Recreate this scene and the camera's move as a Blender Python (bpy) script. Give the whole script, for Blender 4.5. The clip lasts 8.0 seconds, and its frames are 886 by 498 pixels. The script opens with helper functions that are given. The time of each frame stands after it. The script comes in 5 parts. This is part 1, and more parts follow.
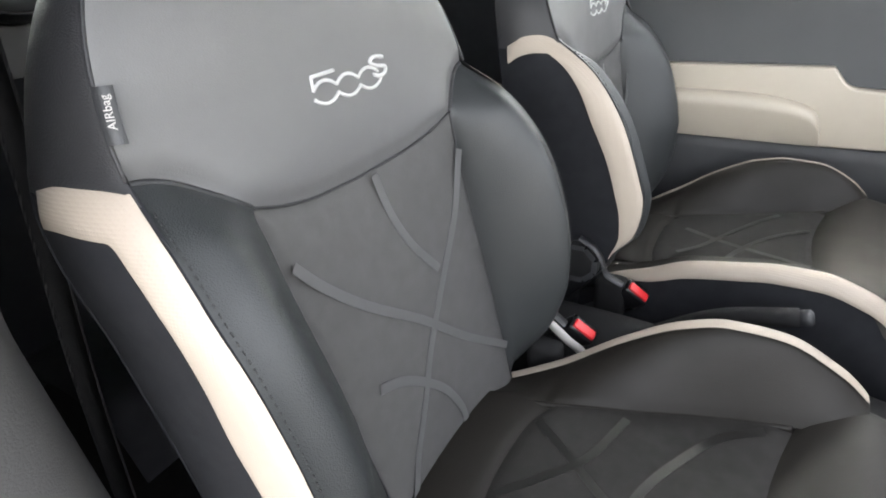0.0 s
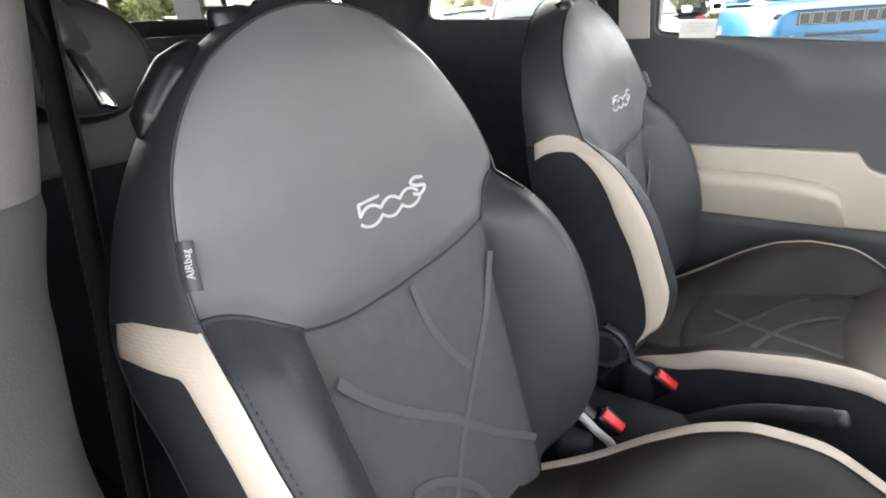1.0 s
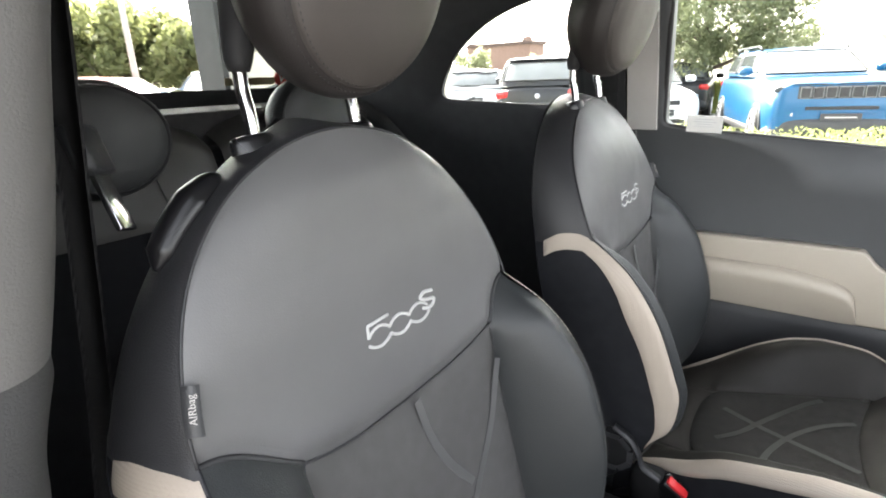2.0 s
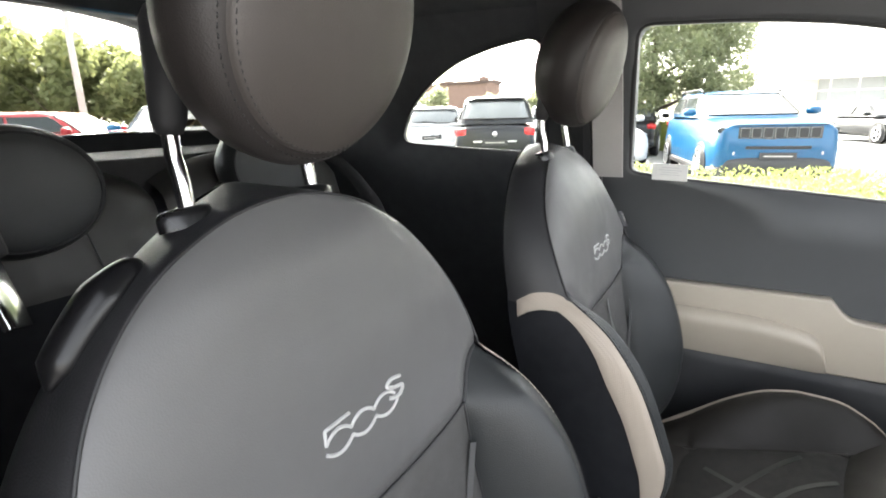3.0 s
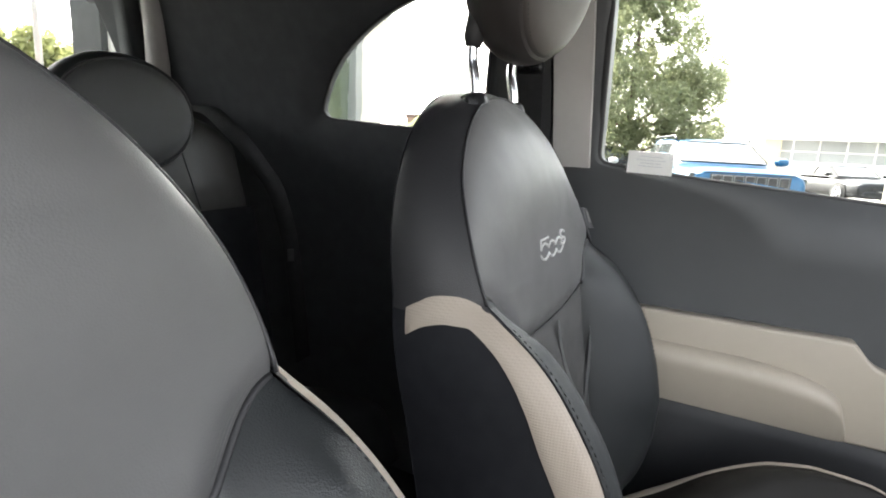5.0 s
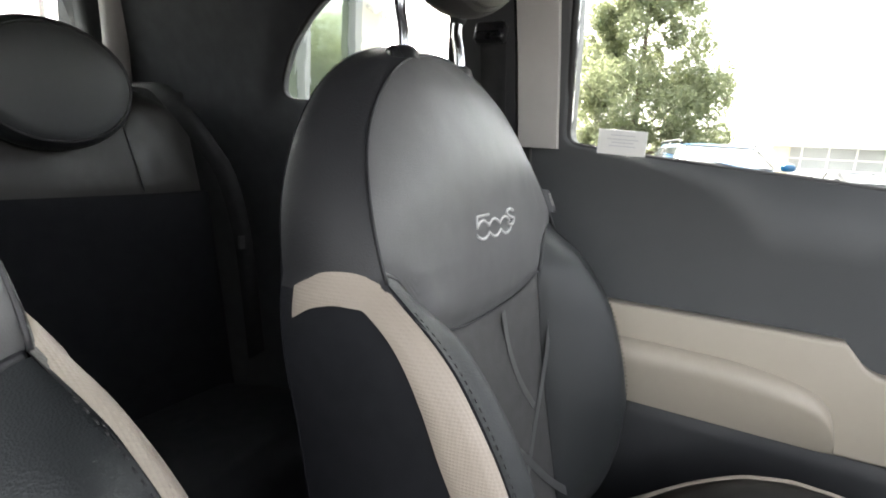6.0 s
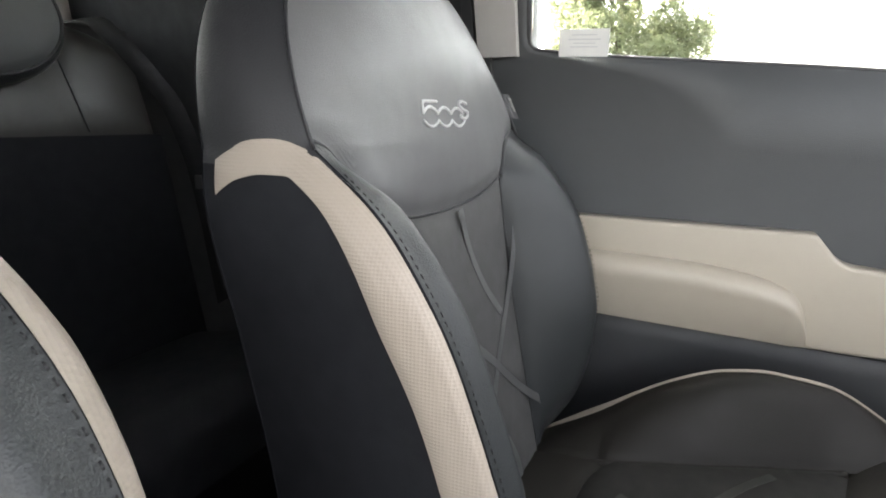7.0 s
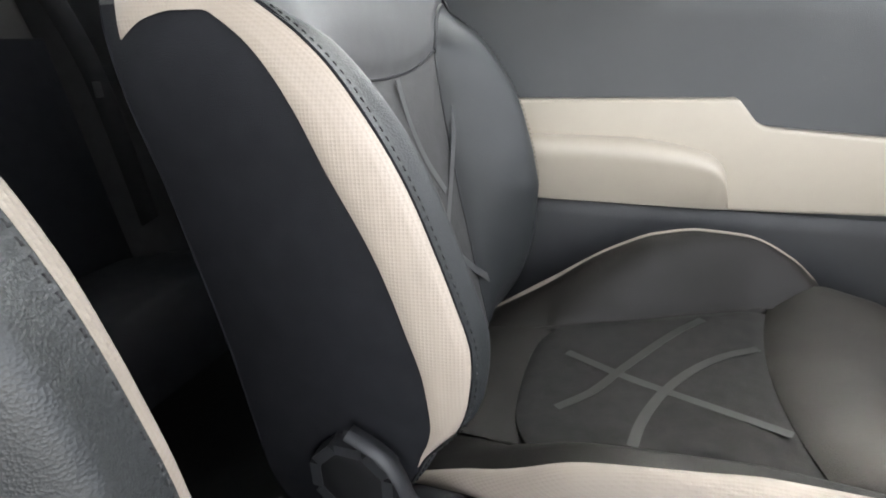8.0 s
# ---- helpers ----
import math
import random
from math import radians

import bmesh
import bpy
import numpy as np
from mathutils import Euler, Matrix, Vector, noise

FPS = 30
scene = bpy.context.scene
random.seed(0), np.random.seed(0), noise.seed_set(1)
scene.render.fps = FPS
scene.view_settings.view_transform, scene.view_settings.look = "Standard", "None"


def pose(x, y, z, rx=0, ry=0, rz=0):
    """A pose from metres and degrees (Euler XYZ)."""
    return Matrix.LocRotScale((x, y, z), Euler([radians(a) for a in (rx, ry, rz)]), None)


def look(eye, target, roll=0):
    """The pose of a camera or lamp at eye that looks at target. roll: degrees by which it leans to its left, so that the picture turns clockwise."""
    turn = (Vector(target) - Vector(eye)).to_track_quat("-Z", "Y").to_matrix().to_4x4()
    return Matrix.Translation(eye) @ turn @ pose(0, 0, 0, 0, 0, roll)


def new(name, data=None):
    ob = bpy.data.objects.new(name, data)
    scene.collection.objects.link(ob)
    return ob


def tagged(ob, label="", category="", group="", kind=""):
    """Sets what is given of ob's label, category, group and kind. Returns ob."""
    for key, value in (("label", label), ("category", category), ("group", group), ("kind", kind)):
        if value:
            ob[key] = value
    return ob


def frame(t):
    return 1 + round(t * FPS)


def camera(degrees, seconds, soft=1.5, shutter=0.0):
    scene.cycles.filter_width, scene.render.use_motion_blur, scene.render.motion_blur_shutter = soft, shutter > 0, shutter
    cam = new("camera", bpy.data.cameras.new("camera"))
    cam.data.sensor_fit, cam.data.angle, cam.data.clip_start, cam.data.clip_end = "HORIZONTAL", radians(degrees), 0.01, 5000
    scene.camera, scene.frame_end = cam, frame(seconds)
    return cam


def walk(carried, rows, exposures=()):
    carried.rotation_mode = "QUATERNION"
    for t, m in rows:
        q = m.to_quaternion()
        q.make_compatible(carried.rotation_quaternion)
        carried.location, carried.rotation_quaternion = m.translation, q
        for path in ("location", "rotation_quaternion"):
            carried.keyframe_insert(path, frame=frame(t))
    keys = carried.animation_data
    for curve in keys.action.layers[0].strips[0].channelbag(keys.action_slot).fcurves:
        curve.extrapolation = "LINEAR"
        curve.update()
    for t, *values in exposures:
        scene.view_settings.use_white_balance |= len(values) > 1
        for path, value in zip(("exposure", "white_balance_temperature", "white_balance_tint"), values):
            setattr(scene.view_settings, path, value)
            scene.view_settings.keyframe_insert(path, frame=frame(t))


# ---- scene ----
cam = camera(81.5, 8.0, 1.9)
PATH = [
    (0, (0.349, -0.656, 0.998), (-0.703, 0.731, 0.014), -3.7),
    (0.5, (0.345, -0.662, 1.041), (-0.787, 0.743, 0.178), -4.3),
    (1, (0.341, -0.66, 1.065), (-0.822, 0.753, 0.257), -4.2),
    (1.5, (0.326, -0.65, 1.098), (-0.861, 0.805, 0.409), -3.0),
    (1.7, (0.325, -0.648, 1.109), (-0.881, 0.803, 0.444), -2.4),
    (2.8, (0.29, -0.599, 1.159), (-0.886, 0.932, 0.637), -1.8),
    (3, (0.272, -0.59, 1.147), (-0.834, 0.997, 0.64), -1.3),
    (3.2, (0.243, -0.588, 1.143), (-0.68, 1.114, 0.641), -0.4),
    (3.5, (0.219, -0.572, 1.14), (-0.459, 1.24, 0.633), -2.2),
    (3.7, (0.193, -0.549, 1.114), (-0.491, 1.259, 0.608), -4.1),
    (4, (0.181, -0.508, 1.09), (-0.622, 1.23, 0.512), -5.2),
    (4.2, (0.181, -0.491, 1.075), (-0.698, 1.234, 0.571), -2.5),
    (5.3, (0.224, -0.25, 0.995), (-0.828, 1.41, 0.619), 3.8),
    (5.5, (0.228, -0.237, 0.98), (-0.823, 1.425, 0.613), 4.4),
    (6, (0.247, -0.199, 0.986), (-0.806, 1.459, 0.61), 3.8),
    (6.5, (0.278, -0.176, 0.953), (-0.796, 1.465, 0.558), 1.5),
    (7, (0.275, -0.169, 0.908), (-0.721, 1.493, 0.414), 0.8),
    (7.5, (0.274, -0.186, 0.868), (-0.634, 1.482, 0.241), -1.2),
    (8, (0.268, -0.181, 0.849), (-0.469, 1.52, 0.097), -1.5),
]
LIGHT = [(0, 4.0, 6800, 10), (1.5, 3.78, 6800, 10), (3.0, 3.58, 6800, 10), (4.0, 3.4, 6800, 10), (5.5, 3.38, 6800, 10), (7.0, 3.65, 6900, 10), (8.0, 4.12, 6800, 10)]
walk(cam, [(t, look(eye, target, roll)) for t, eye, target, roll in PATH], LIGHT)

# ---- light ----
world = bpy.data.worlds.new("sky")
scene.world = world
world.use_nodes = True
wn = world.node_tree.nodes
sky = wn.new("ShaderNodeTexSky")
sky.sky_type = "NISHITA"
sky.sun_disc = False
sky.sun_elevation = radians(42)
sky.sun_rotation = radians(-50)
sky.air_density, sky.dust_density, sky.ozone_density = 1.0, 4.0, 0.6
wn["Background"].inputs["Strength"].default_value = 0.15
haze = wn.new("ShaderNodeHueSaturation")
haze.inputs["Saturation"].default_value = 0.3
world.node_tree.links.new(sky.outputs["Color"], haze.inputs["Color"])
world.node_tree.links.new(haze.outputs["Color"], wn["Background"].inputs["Color"])
sun = new("sun", bpy.data.lights.new("sun", "SUN"))
sun.data.energy, sun.data.angle, sun.data.color = 3.0, radians(10), (1.0, 0.96, 0.9)
sun.matrix_world = look((-11.5, 9.6, 13.5), (0, 0, 0))


# ---- materials ----
def material(name, colour, rough=0.5, metal=0.0, second=None, scale=30.0, mix=0.5, bump=0.0, bump_scale=400.0, kind="noise", spec=0.5, clear=0.0, soft=0.0):
    """Principled surface with two scales of colour variation and a fine relief."""
    m = bpy.data.materials.new(name)
    m.use_nodes = True
    n, l = m.node_tree.nodes, m.node_tree.links
    p = n["Principled BSDF"]
    p.inputs["Roughness"].default_value, p.inputs["Metallic"].default_value = rough, metal
    p.inputs["Specular IOR Level"].default_value = spec
    p.inputs["Coat Weight"].default_value = clear
    p.inputs["Coat Roughness"].default_value = 0.05
    tc = n.new("ShaderNodeTexCoord")
    second = second or tuple(0.8 * c for c in colour)
    nz = n.new("ShaderNodeTexNoise")
    nz.inputs["Scale"].default_value, nz.inputs["Detail"].default_value = scale, 6
    fine = n.new("ShaderNodeTexNoise")
    fine.inputs["Scale"].default_value, fine.inputs["Detail"].default_value = scale * 9, 3
    l.new(tc.outputs["Object"], nz.inputs["Vector"]), l.new(tc.outputs["Object"], fine.inputs["Vector"])
    add = n.new("ShaderNodeMath")
    add.operation = "MULTIPLY_ADD"
    l.new(fine.outputs["Fac"], add.inputs[0])
    add.inputs[1].default_value = 0.4
    l.new(nz.outputs["Fac"], add.inputs[2])
    ramp = n.new("ShaderNodeMapRange")
    ramp.inputs["From Min"].default_value, ramp.inputs["From Max"].default_value = 0.45, 0.95
    ramp.inputs["To Max"].default_value = mix
    l.new(add.outputs[0], ramp.inputs["Value"])
    cm = n.new("ShaderNodeMix")
    cm.data_type = "RGBA"
    cm.inputs["A"].default_value, cm.inputs["B"].default_value = (*colour, 1), (*second, 1)
    l.new(ramp.outputs[0], cm.inputs["Factor"])
    l.new(cm.outputs["Result"], p.inputs["Base Color"])
    rr = n.new("ShaderNodeMapRange")
    rr.inputs["From Min"].default_value, rr.inputs["From Max"].default_value = 0.3, 0.7
    rr.inputs["To Min"].default_value, rr.inputs["To Max"].default_value = max(rough - 0.06, 0.02), min(rough + 0.06, 1)
    l.new(nz.outputs["Fac"], rr.inputs["Value"]), l.new(rr.outputs[0], p.inputs["Roughness"])
    if bump:
        if kind == "voronoi":
            tx = n.new("ShaderNodeTexVoronoi")
            tx.feature = "F1"
            out = tx.outputs["Distance"]
        elif kind == "dots":
            tx = n.new("ShaderNodeTexVoronoi")
            tx.inputs["Randomness"].default_value = 0.0
            out = tx.outputs["Distance"]
        elif kind == "wave":
            tx = n.new("ShaderNodeTexWave")
            out = tx.outputs["Fac"]
        else:
            tx = n.new("ShaderNodeTexNoise")
            tx.inputs["Detail"].default_value = 5
            out = tx.outputs["Fac"]
        tx.inputs["Scale"].default_value = bump_scale
        l.new(tc.outputs["Object"], tx.inputs["Vector"])
        b = n.new("ShaderNodeBump")
        b.inputs["Strength"].default_value, b.inputs["Distance"].default_value = bump, 0.002
        l.new(out, b.inputs["Height"]), l.new(b.outputs[0], p.inputs["Normal"])
        if soft:  # broad, shallow unevenness of stuffed panels
            wide = n.new("ShaderNodeTexNoise")
            wide.inputs["Scale"].default_value, wide.inputs["Detail"].default_value = 16, 2
            l.new(tc.outputs["Object"], wide.inputs["Vector"])
            w = n.new("ShaderNodeBump")
            w.inputs["Strength"].default_value, w.inputs["Distance"].default_value = soft, 0.02
            l.new(wide.outputs["Fac"], w.inputs["Height"]), l.new(w.outputs[0], b.inputs["Normal"])
    return m


LEATHER = material("grey_leather", (0.094, 0.093, 0.094), 0.47, second=(0.080, 0.079, 0.080), spec=0.5, scale=14, soft=0.06, bump=0.10, bump_scale=850, kind="voronoi")
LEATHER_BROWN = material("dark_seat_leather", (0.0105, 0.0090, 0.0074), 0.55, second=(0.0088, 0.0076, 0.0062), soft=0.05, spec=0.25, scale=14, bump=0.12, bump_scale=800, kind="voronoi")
# one taupe leather with the light put into its colour: lit face, shaded pad
TAUPE_LIT = material("taupe_leather_lit", (0.044, 0.038, 0.034), 0.5, second=(0.040, 0.034, 0.031), scale=14, bump=0.10, bump_scale=850, kind="voronoi")
TAUPE_SHADED = material("taupe_leather_shaded", (0.019, 0.016, 0.015), 0.5, second=(0.017, 0.0145, 0.0135), spec=0.4, scale=14, bump=0.10, bump_scale=850, kind="voronoi")
LEATHER_DARK = material("black_leather", (0.022, 0.0240, 0.0250), 0.46, second=(0.018, 0.020, 0.021), spec=0.40, scale=14, bump=0.20, bump_scale=820, kind="voronoi")
LEATHER_BLACK = material("matt_black_leather", (0.020, 0.020, 0.022), 0.5, second=(0.016, 0.016, 0.017), spec=0.4, scale=14, bump=0.14, bump_scale=700, kind="voronoi")
FABRIC = material("charcoal_fabric", (0.052, 0.051, 0.050), 0.75, soft=0.18, second=(0.042, 0.041, 0.040), scale=60, bump=0.3, bump_scale=1400, kind="voronoi")
# the backrest's fabric again, the cushion's shade put into its colour
FABRIC_SHADED = material("shaded_seat_fabric", (0.017, 0.0158, 0.0142), 0.8, second=(0.013, 0.0122, 0.011), spec=0.3, scale=60, bump=0.3, bump_scale=1400, kind="voronoi")
FABRIC_SIDE = material("navy_black_cloth", (0.009, 0.0095, 0.012), 0.85, spec=0.25, scale=40, bump=0.25, bump_scale=1500, kind="voronoi")
IVORY = material("ivory_perforated_leather", (0.315, 0.268, 0.224), 0.55, second=(0.28, 0.24, 0.20), scale=20, bump=0.25, bump_scale=400, kind="dots")
IVORY_SMOOTH = material("ivory_door_vinyl", (0.40, 0.355, 0.29), 0.48, second=(0.36, 0.32, 0.26), scale=9, bump=0.12, bump_scale=500)
# shaded copy of the backrest's satin print, for the cushion
DECOR_SHADED = material("shaded_satin_print", (0.010, 0.0094, 0.0086), 0.38, second=(0.0094, 0.0088, 0.008), spec=0.6, scale=25)
LEATHER_ROLL = material("brown_roll_leather", (0.018, 0.016, 0.0135), 0.62, second=(0.015, 0.0135, 0.0115), soft=0.06, spec=0.3, scale=14, bump=0.12, bump_scale=800, kind="voronoi")
LEATHER_MID = material("mid_grey_leather", (0.055, 0.057, 0.058), 0.5, second=(0.045, 0.047, 0.048), scale=14, bump=0.12, bump_scale=800, kind="voronoi")
MATT_BLACK = material("matt_black_trim", (0.009, 0.009, 0.0095), 0.75, spec=0.2, scale=20, bump=0.2, bump_scale=800)
SHELF = material("black_shelf_cloth", (0.042, 0.042, 0.043), 0.8, spec=0.3, scale=60, bump=0.4, bump_scale=900)
GLOSS_BLACK = material("glossy_black_plastic", (0.008, 0.008, 0.009), 0.3, spec=0.4, scale=20)
DECOR = material("satin_print", (0.069, 0.069, 0.070), 0.38, second=(0.070, 0.070, 0.071), spec=0.9, scale=25)
THREAD = material("white_thread", (0.45, 0.45, 0.445), 0.6, second=(0.34, 0.34, 0.34), scale=500, bump=0.5, bump_scale=900)
STITCH = material("dark_thread", (0.012, 0.012, 0.013), 0.7)
PLASTIC = material("black_plastic", (0.025, 0.026, 0.028), 0.5, second=(0.02, 0.02, 0.022), scale=20, bump=0.25, bump_scale=900)
PANEL = material("charcoal_door_plastic", (0.060, 0.063, 0.066), 0.55, second=(0.05, 0.053, 0.056), scale=6, bump=0.3, bump_scale=800)
TRIM_GREY = material("grey_pillar_trim", (0.36, 0.345, 0.33), 0.6, second=(0.31, 0.30, 0.285), scale=10, bump=0.15, bump_scale=700)
PILLAR_CLOTH = material("charcoal_pillar_trim", (0.090, 0.087, 0.084), 0.7, second=(0.078, 0.075, 0.072), scale=9, bump=0.2, bump_scale=700)
PILLAR_LOW = material("black_pillar_trim", (0.040, 0.040, 0.040), 0.75, second=(0.033, 0.033, 0.033), spec=0.3, scale=9, bump=0.25, bump_scale=700)
HEADLINER = material("dark_headliner", (0.036, 0.038, 0.042), 0.9, scale=30, bump=0.3, bump_scale=1200)
CARPET = material("black_carpet", (0.014, 0.014, 0.015), 0.95, spec=0.08, second=(0.01, 0.01, 0.011), scale=90, bump=0.8, bump_scale=900)
SATIN = material("satin_metal", (0.22, 0.225, 0.23), 0.3, 1.0, scale=10)
CHROME = material("chrome", (0.82, 0.82, 0.83), 0.12, 1.0, scale=10)
REAR_LEATHER = material("rear_bench_leather", (0.040, 0.038, 0.035), 0.46, second=(0.032, 0.031, 0.029), scale=14, soft=0.15, bump=0.12, bump_scale=800, kind="voronoi")
RED = material("red_button", (0.62, 0.025, 0.03), 0.35, second=(0.5, 0.02, 0.025))
WEBBING = material("belt_webbing", (0.013, 0.013, 0.014), 0.7, spec=0.25, scale=60, bump=0.5, bump_scale=900, kind="wave")
RUBBER = material("black_rubber", (0.015, 0.015, 0.016), 0.65, scale=20)
PAPER = material("paper_card", (0.72, 0.72, 0.70), 0.7, scale=20)
INK = material("grey_ink", (0.52, 0.52, 0.54), 0.7)


# ---- builders ----
BASE = {}
CAR = pose(0, -0.0165, 0, 0, 0, 4.2)  # the car's own axes: x to its nose, y to its left
GROUND = Matrix()
FRAME = [CAR]  # the axes in which places are given


def thing(name, base, label, category, group="", kind=""):
    ob = new(name)
    ob.empty_display_size = 0.05
    ob.location = FRAME[0] @ Vector(base)
    BASE[ob.name] = ob.location.copy()
    return tagged(ob, label, category, group, kind)


def origin(ob):
    o = Vector((0, 0, 0))
    while ob is not None:
        o = o + BASE[ob.name] if ob.name in BASE and ob.parent is None else o
        ob = ob.parent
    return o


def mesh_of(name, geo, mat, smooth=True, at=(0, 0, 0)):
    """A mesh from (vertices, faces) or a bmesh; vertices are in world metres and stored relative to at."""
    me = bpy.data.meshes.new(name)
    if isinstance(geo, tuple):
        me.from_pydata([tuple(FRAME[0] @ Vector(v) - Vector(at)) for v in geo[0]], [], geo[1])
    else:
        bmesh.ops.transform(geo, verts=geo.verts, matrix=Matrix.Translation(-Vector(at)) @ FRAME[0])
        geo.to_mesh(me)
        geo.free()
    me.materials.append(mat)
    me.shade_smooth() if smooth else None
    me.update()
    return me


def part(name, geo, mat, parent, label="", smooth=True):
    ob = new(name, mesh_of(name, geo, mat, smooth, origin(parent)))
    ob.parent = parent
    return tagged(ob, label)


def solid(name, geo, mat, label, category, group="", kind="", smooth=True, at=(0, 0, 0)):
    at = FRAME[0] @ Vector(at)
    ob = new(name, mesh_of(name, geo, mat, smooth, at))
    ob.location = at
    BASE[ob.name] = at.copy()
    return tagged(ob, label, category, group, kind)


def curve(*pairs):
    """A smooth function through (x, y) pairs (Hermite)."""
    xs, ys = np.array([p[0] for p in pairs], float), np.array([p[1] for p in pairs], float)
    o = np.argsort(xs)
    xs, ys = xs[o], ys[o]
    d = np.diff(ys) / np.diff(xs)
    m = np.concatenate([[d[0]], np.where(d[1:] * d[:-1] > 0, 2 * d[1:] * d[:-1] / (d[1:] + d[:-1] + 1e-12), 0), [d[-1]]])

    def f(x):
        x = np.clip(np.asarray(x, float), xs[0], xs[-1])
        i = np.clip(np.searchsorted(xs, x) - 1, 0, len(xs) - 2)
        h = xs[i + 1] - xs[i]
        t = (x - xs[i]) / h
        return (1 + 2 * t) * (1 - t) ** 2 * ys[i] + t * (1 - t) ** 2 * h * m[i] + t * t * (3 - 2 * t) * ys[i + 1] + t * t * (t - 1) * h * m[i + 1]

    return f


def track(points, n=60):
    """n points along a smooth curve through the given ones (2D or 3D)."""
    p = np.array(points, float)
    s = np.concatenate([[0], np.cumsum(np.linalg.norm(np.diff(p, axis=0), axis=1))])
    t = np.linspace(0, s[-1], n)
    return np.stack([curve(*zip(s, p[:, k]))(t) for k in range(p.shape[1])], 1)


def sheet(P, closed=False):
    """(vertices, faces) of a grid of points P[row, column]."""
    r, c = P.shape[:2]
    f = [(i * c + j, i * c + (j + 1) % c, (i + 1) * c + (j + 1) % c, (i + 1) * c + j) for i in range(r - 1) for j in range(c if closed else c - 1)]
    return [tuple(v) for v in P.reshape(-1, 3)], f


def normals(P):
    a, b = np.gradient(P, axis=0), np.gradient(P, axis=1)
    n = np.cross(b, a)
    return n / (np.linalg.norm(n, axis=2, keepdims=True) + 1e-12)


def cushion(fn, nu, nv, out, seam=0.004, soft=0.008, puff=0.0, sink=None, flat=()):
    """A sewn panel: the grid fn(u, v) sunk by seam towards its edges, out being a direction on its outer side and sink, if given, the one way in which seams sink; flat names edges (0 u0, 1 u1, 2 v0, 3 v1) that stay up."""
    U, V = np.meshgrid(np.linspace(0, 1, nu), np.linspace(0, 1, nv))
    P = np.stack(fn(U, V), 2)
    N = normals(P)
    if (N.reshape(-1, 3).mean(0) @ np.array(out)) < 0:
        N, flip = -N, True
    else:
        flip = False
    edges = [e for k, e in enumerate((P[:, 0], P[:, -1], P[0], P[-1])) if k not in flat]
    if edges:
        E = np.concatenate(edges)
        d = np.sqrt(((P[:, :, None, :] - E[None, None]) ** 2).sum(3).min(2))
        S = N if sink is None else np.broadcast_to(np.array(sink, float), N.shape)
        P = P + N * (puff * (1 - np.exp(-((d / (4 * soft)) ** 2))))[..., None] - S * (seam * np.exp(-((d / soft) ** 2)))[..., None]
    v, f = sheet(P)
    return v, ([tuple(reversed(q)) for q in f] if flip else f)


def tube(points, radius, sides=10, cap=True):
    """A tube along 3D points; radius a number or one for each point."""
    p = np.array(points, float)
    r = np.broadcast_to(np.asarray(radius, float), (len(p),))
    t = np.gradient(p, axis=0)
    t /= np.linalg.norm(t, axis=1, keepdims=True) + 1e-12
    ref = np.array((0.0, 0, 1)) if abs(t[0, 2]) < 0.9 else np.array((1.0, 0, 0))
    rings, u = [], np.cross(t[0], ref)
    for k in range(len(p)):
        u = u - (u @ t[k]) * t[k]
        u /= np.linalg.norm(u) + 1e-12
        w = np.cross(t[k], u)
        a = np.linspace(0, 2 * np.pi, sides, endpoint=False)
        rings.append(p[k] + r[k] * (np.cos(a)[:, None] * u + np.sin(a)[:, None] * w))
    v, f = sheet(np.array(rings), True)
    if cap:
        f = f + [tuple(range(sides))[::-1], tuple(range(len(v) - sides, len(v)))]
    return v, f


def join(*geos):
    v, f = [], []
    for gv, gf in geos:
        o = len(v)
        v += list(gv)
        f += [tuple(i + o for i in q) for q in gf]
    return v, f


def box(x0, x1, y0, y1, z0, z1, bevel=0.0, segments=2):
    bm = bmesh.new()
    bmesh.ops.create_cube(bm, size=1)
    bmesh.ops.scale(bm, vec=(abs(x1 - x0), abs(y1 - y0), abs(z1 - z0)), verts=bm.verts)
    bmesh.ops.translate(bm, vec=((x0 + x1) / 2, (y0 + y1) / 2, (z0 + z1) / 2), verts=bm.verts)
    if bevel:
        bmesh.ops.bevel(bm, geom=bm.edges[:], offset=bevel, segments=segments, affect="EDGES", profile=0.6)
    return bm


def turned(geo, m):
    if isinstance(geo, tuple):
        return [tuple(m @ Vector(v)) for v in geo[0]], geo[1]
    bmesh.ops.transform(geo, matrix=m, verts=geo.verts)
    return geo


def ribbon(a, b, lift, out, height=0.0008):
    """A strip between two rows of points, lifted off along out, with its rims turned down."""
    a, b = np.array(a, float), np.array(b, float)
    o = np.array(out, float) if np.ndim(out) > 1 else np.broadcast_to(np.array(out, float), a.shape)
    return sheet(np.stack([a + o * (lift - height), a + o * lift, b + o * lift, b + o * (lift - height)], 0))


def prism(loop, y_in, y_out):
    """A flat loop of (x, z) between two sheets y_in(x, z) and y_out(x, z)."""
    n = len(loop)
    v = [(x, y_in(x, z), z) for x, z in loop] + [(x, y_out(x, z), z) for x, z in loop]
    return v, [tuple(range(n)), tuple(range(2 * n - 1, n - 1, -1))] + [(i, i + n, (i + 1) % n + n, (i + 1) % n) for i in range(n)]


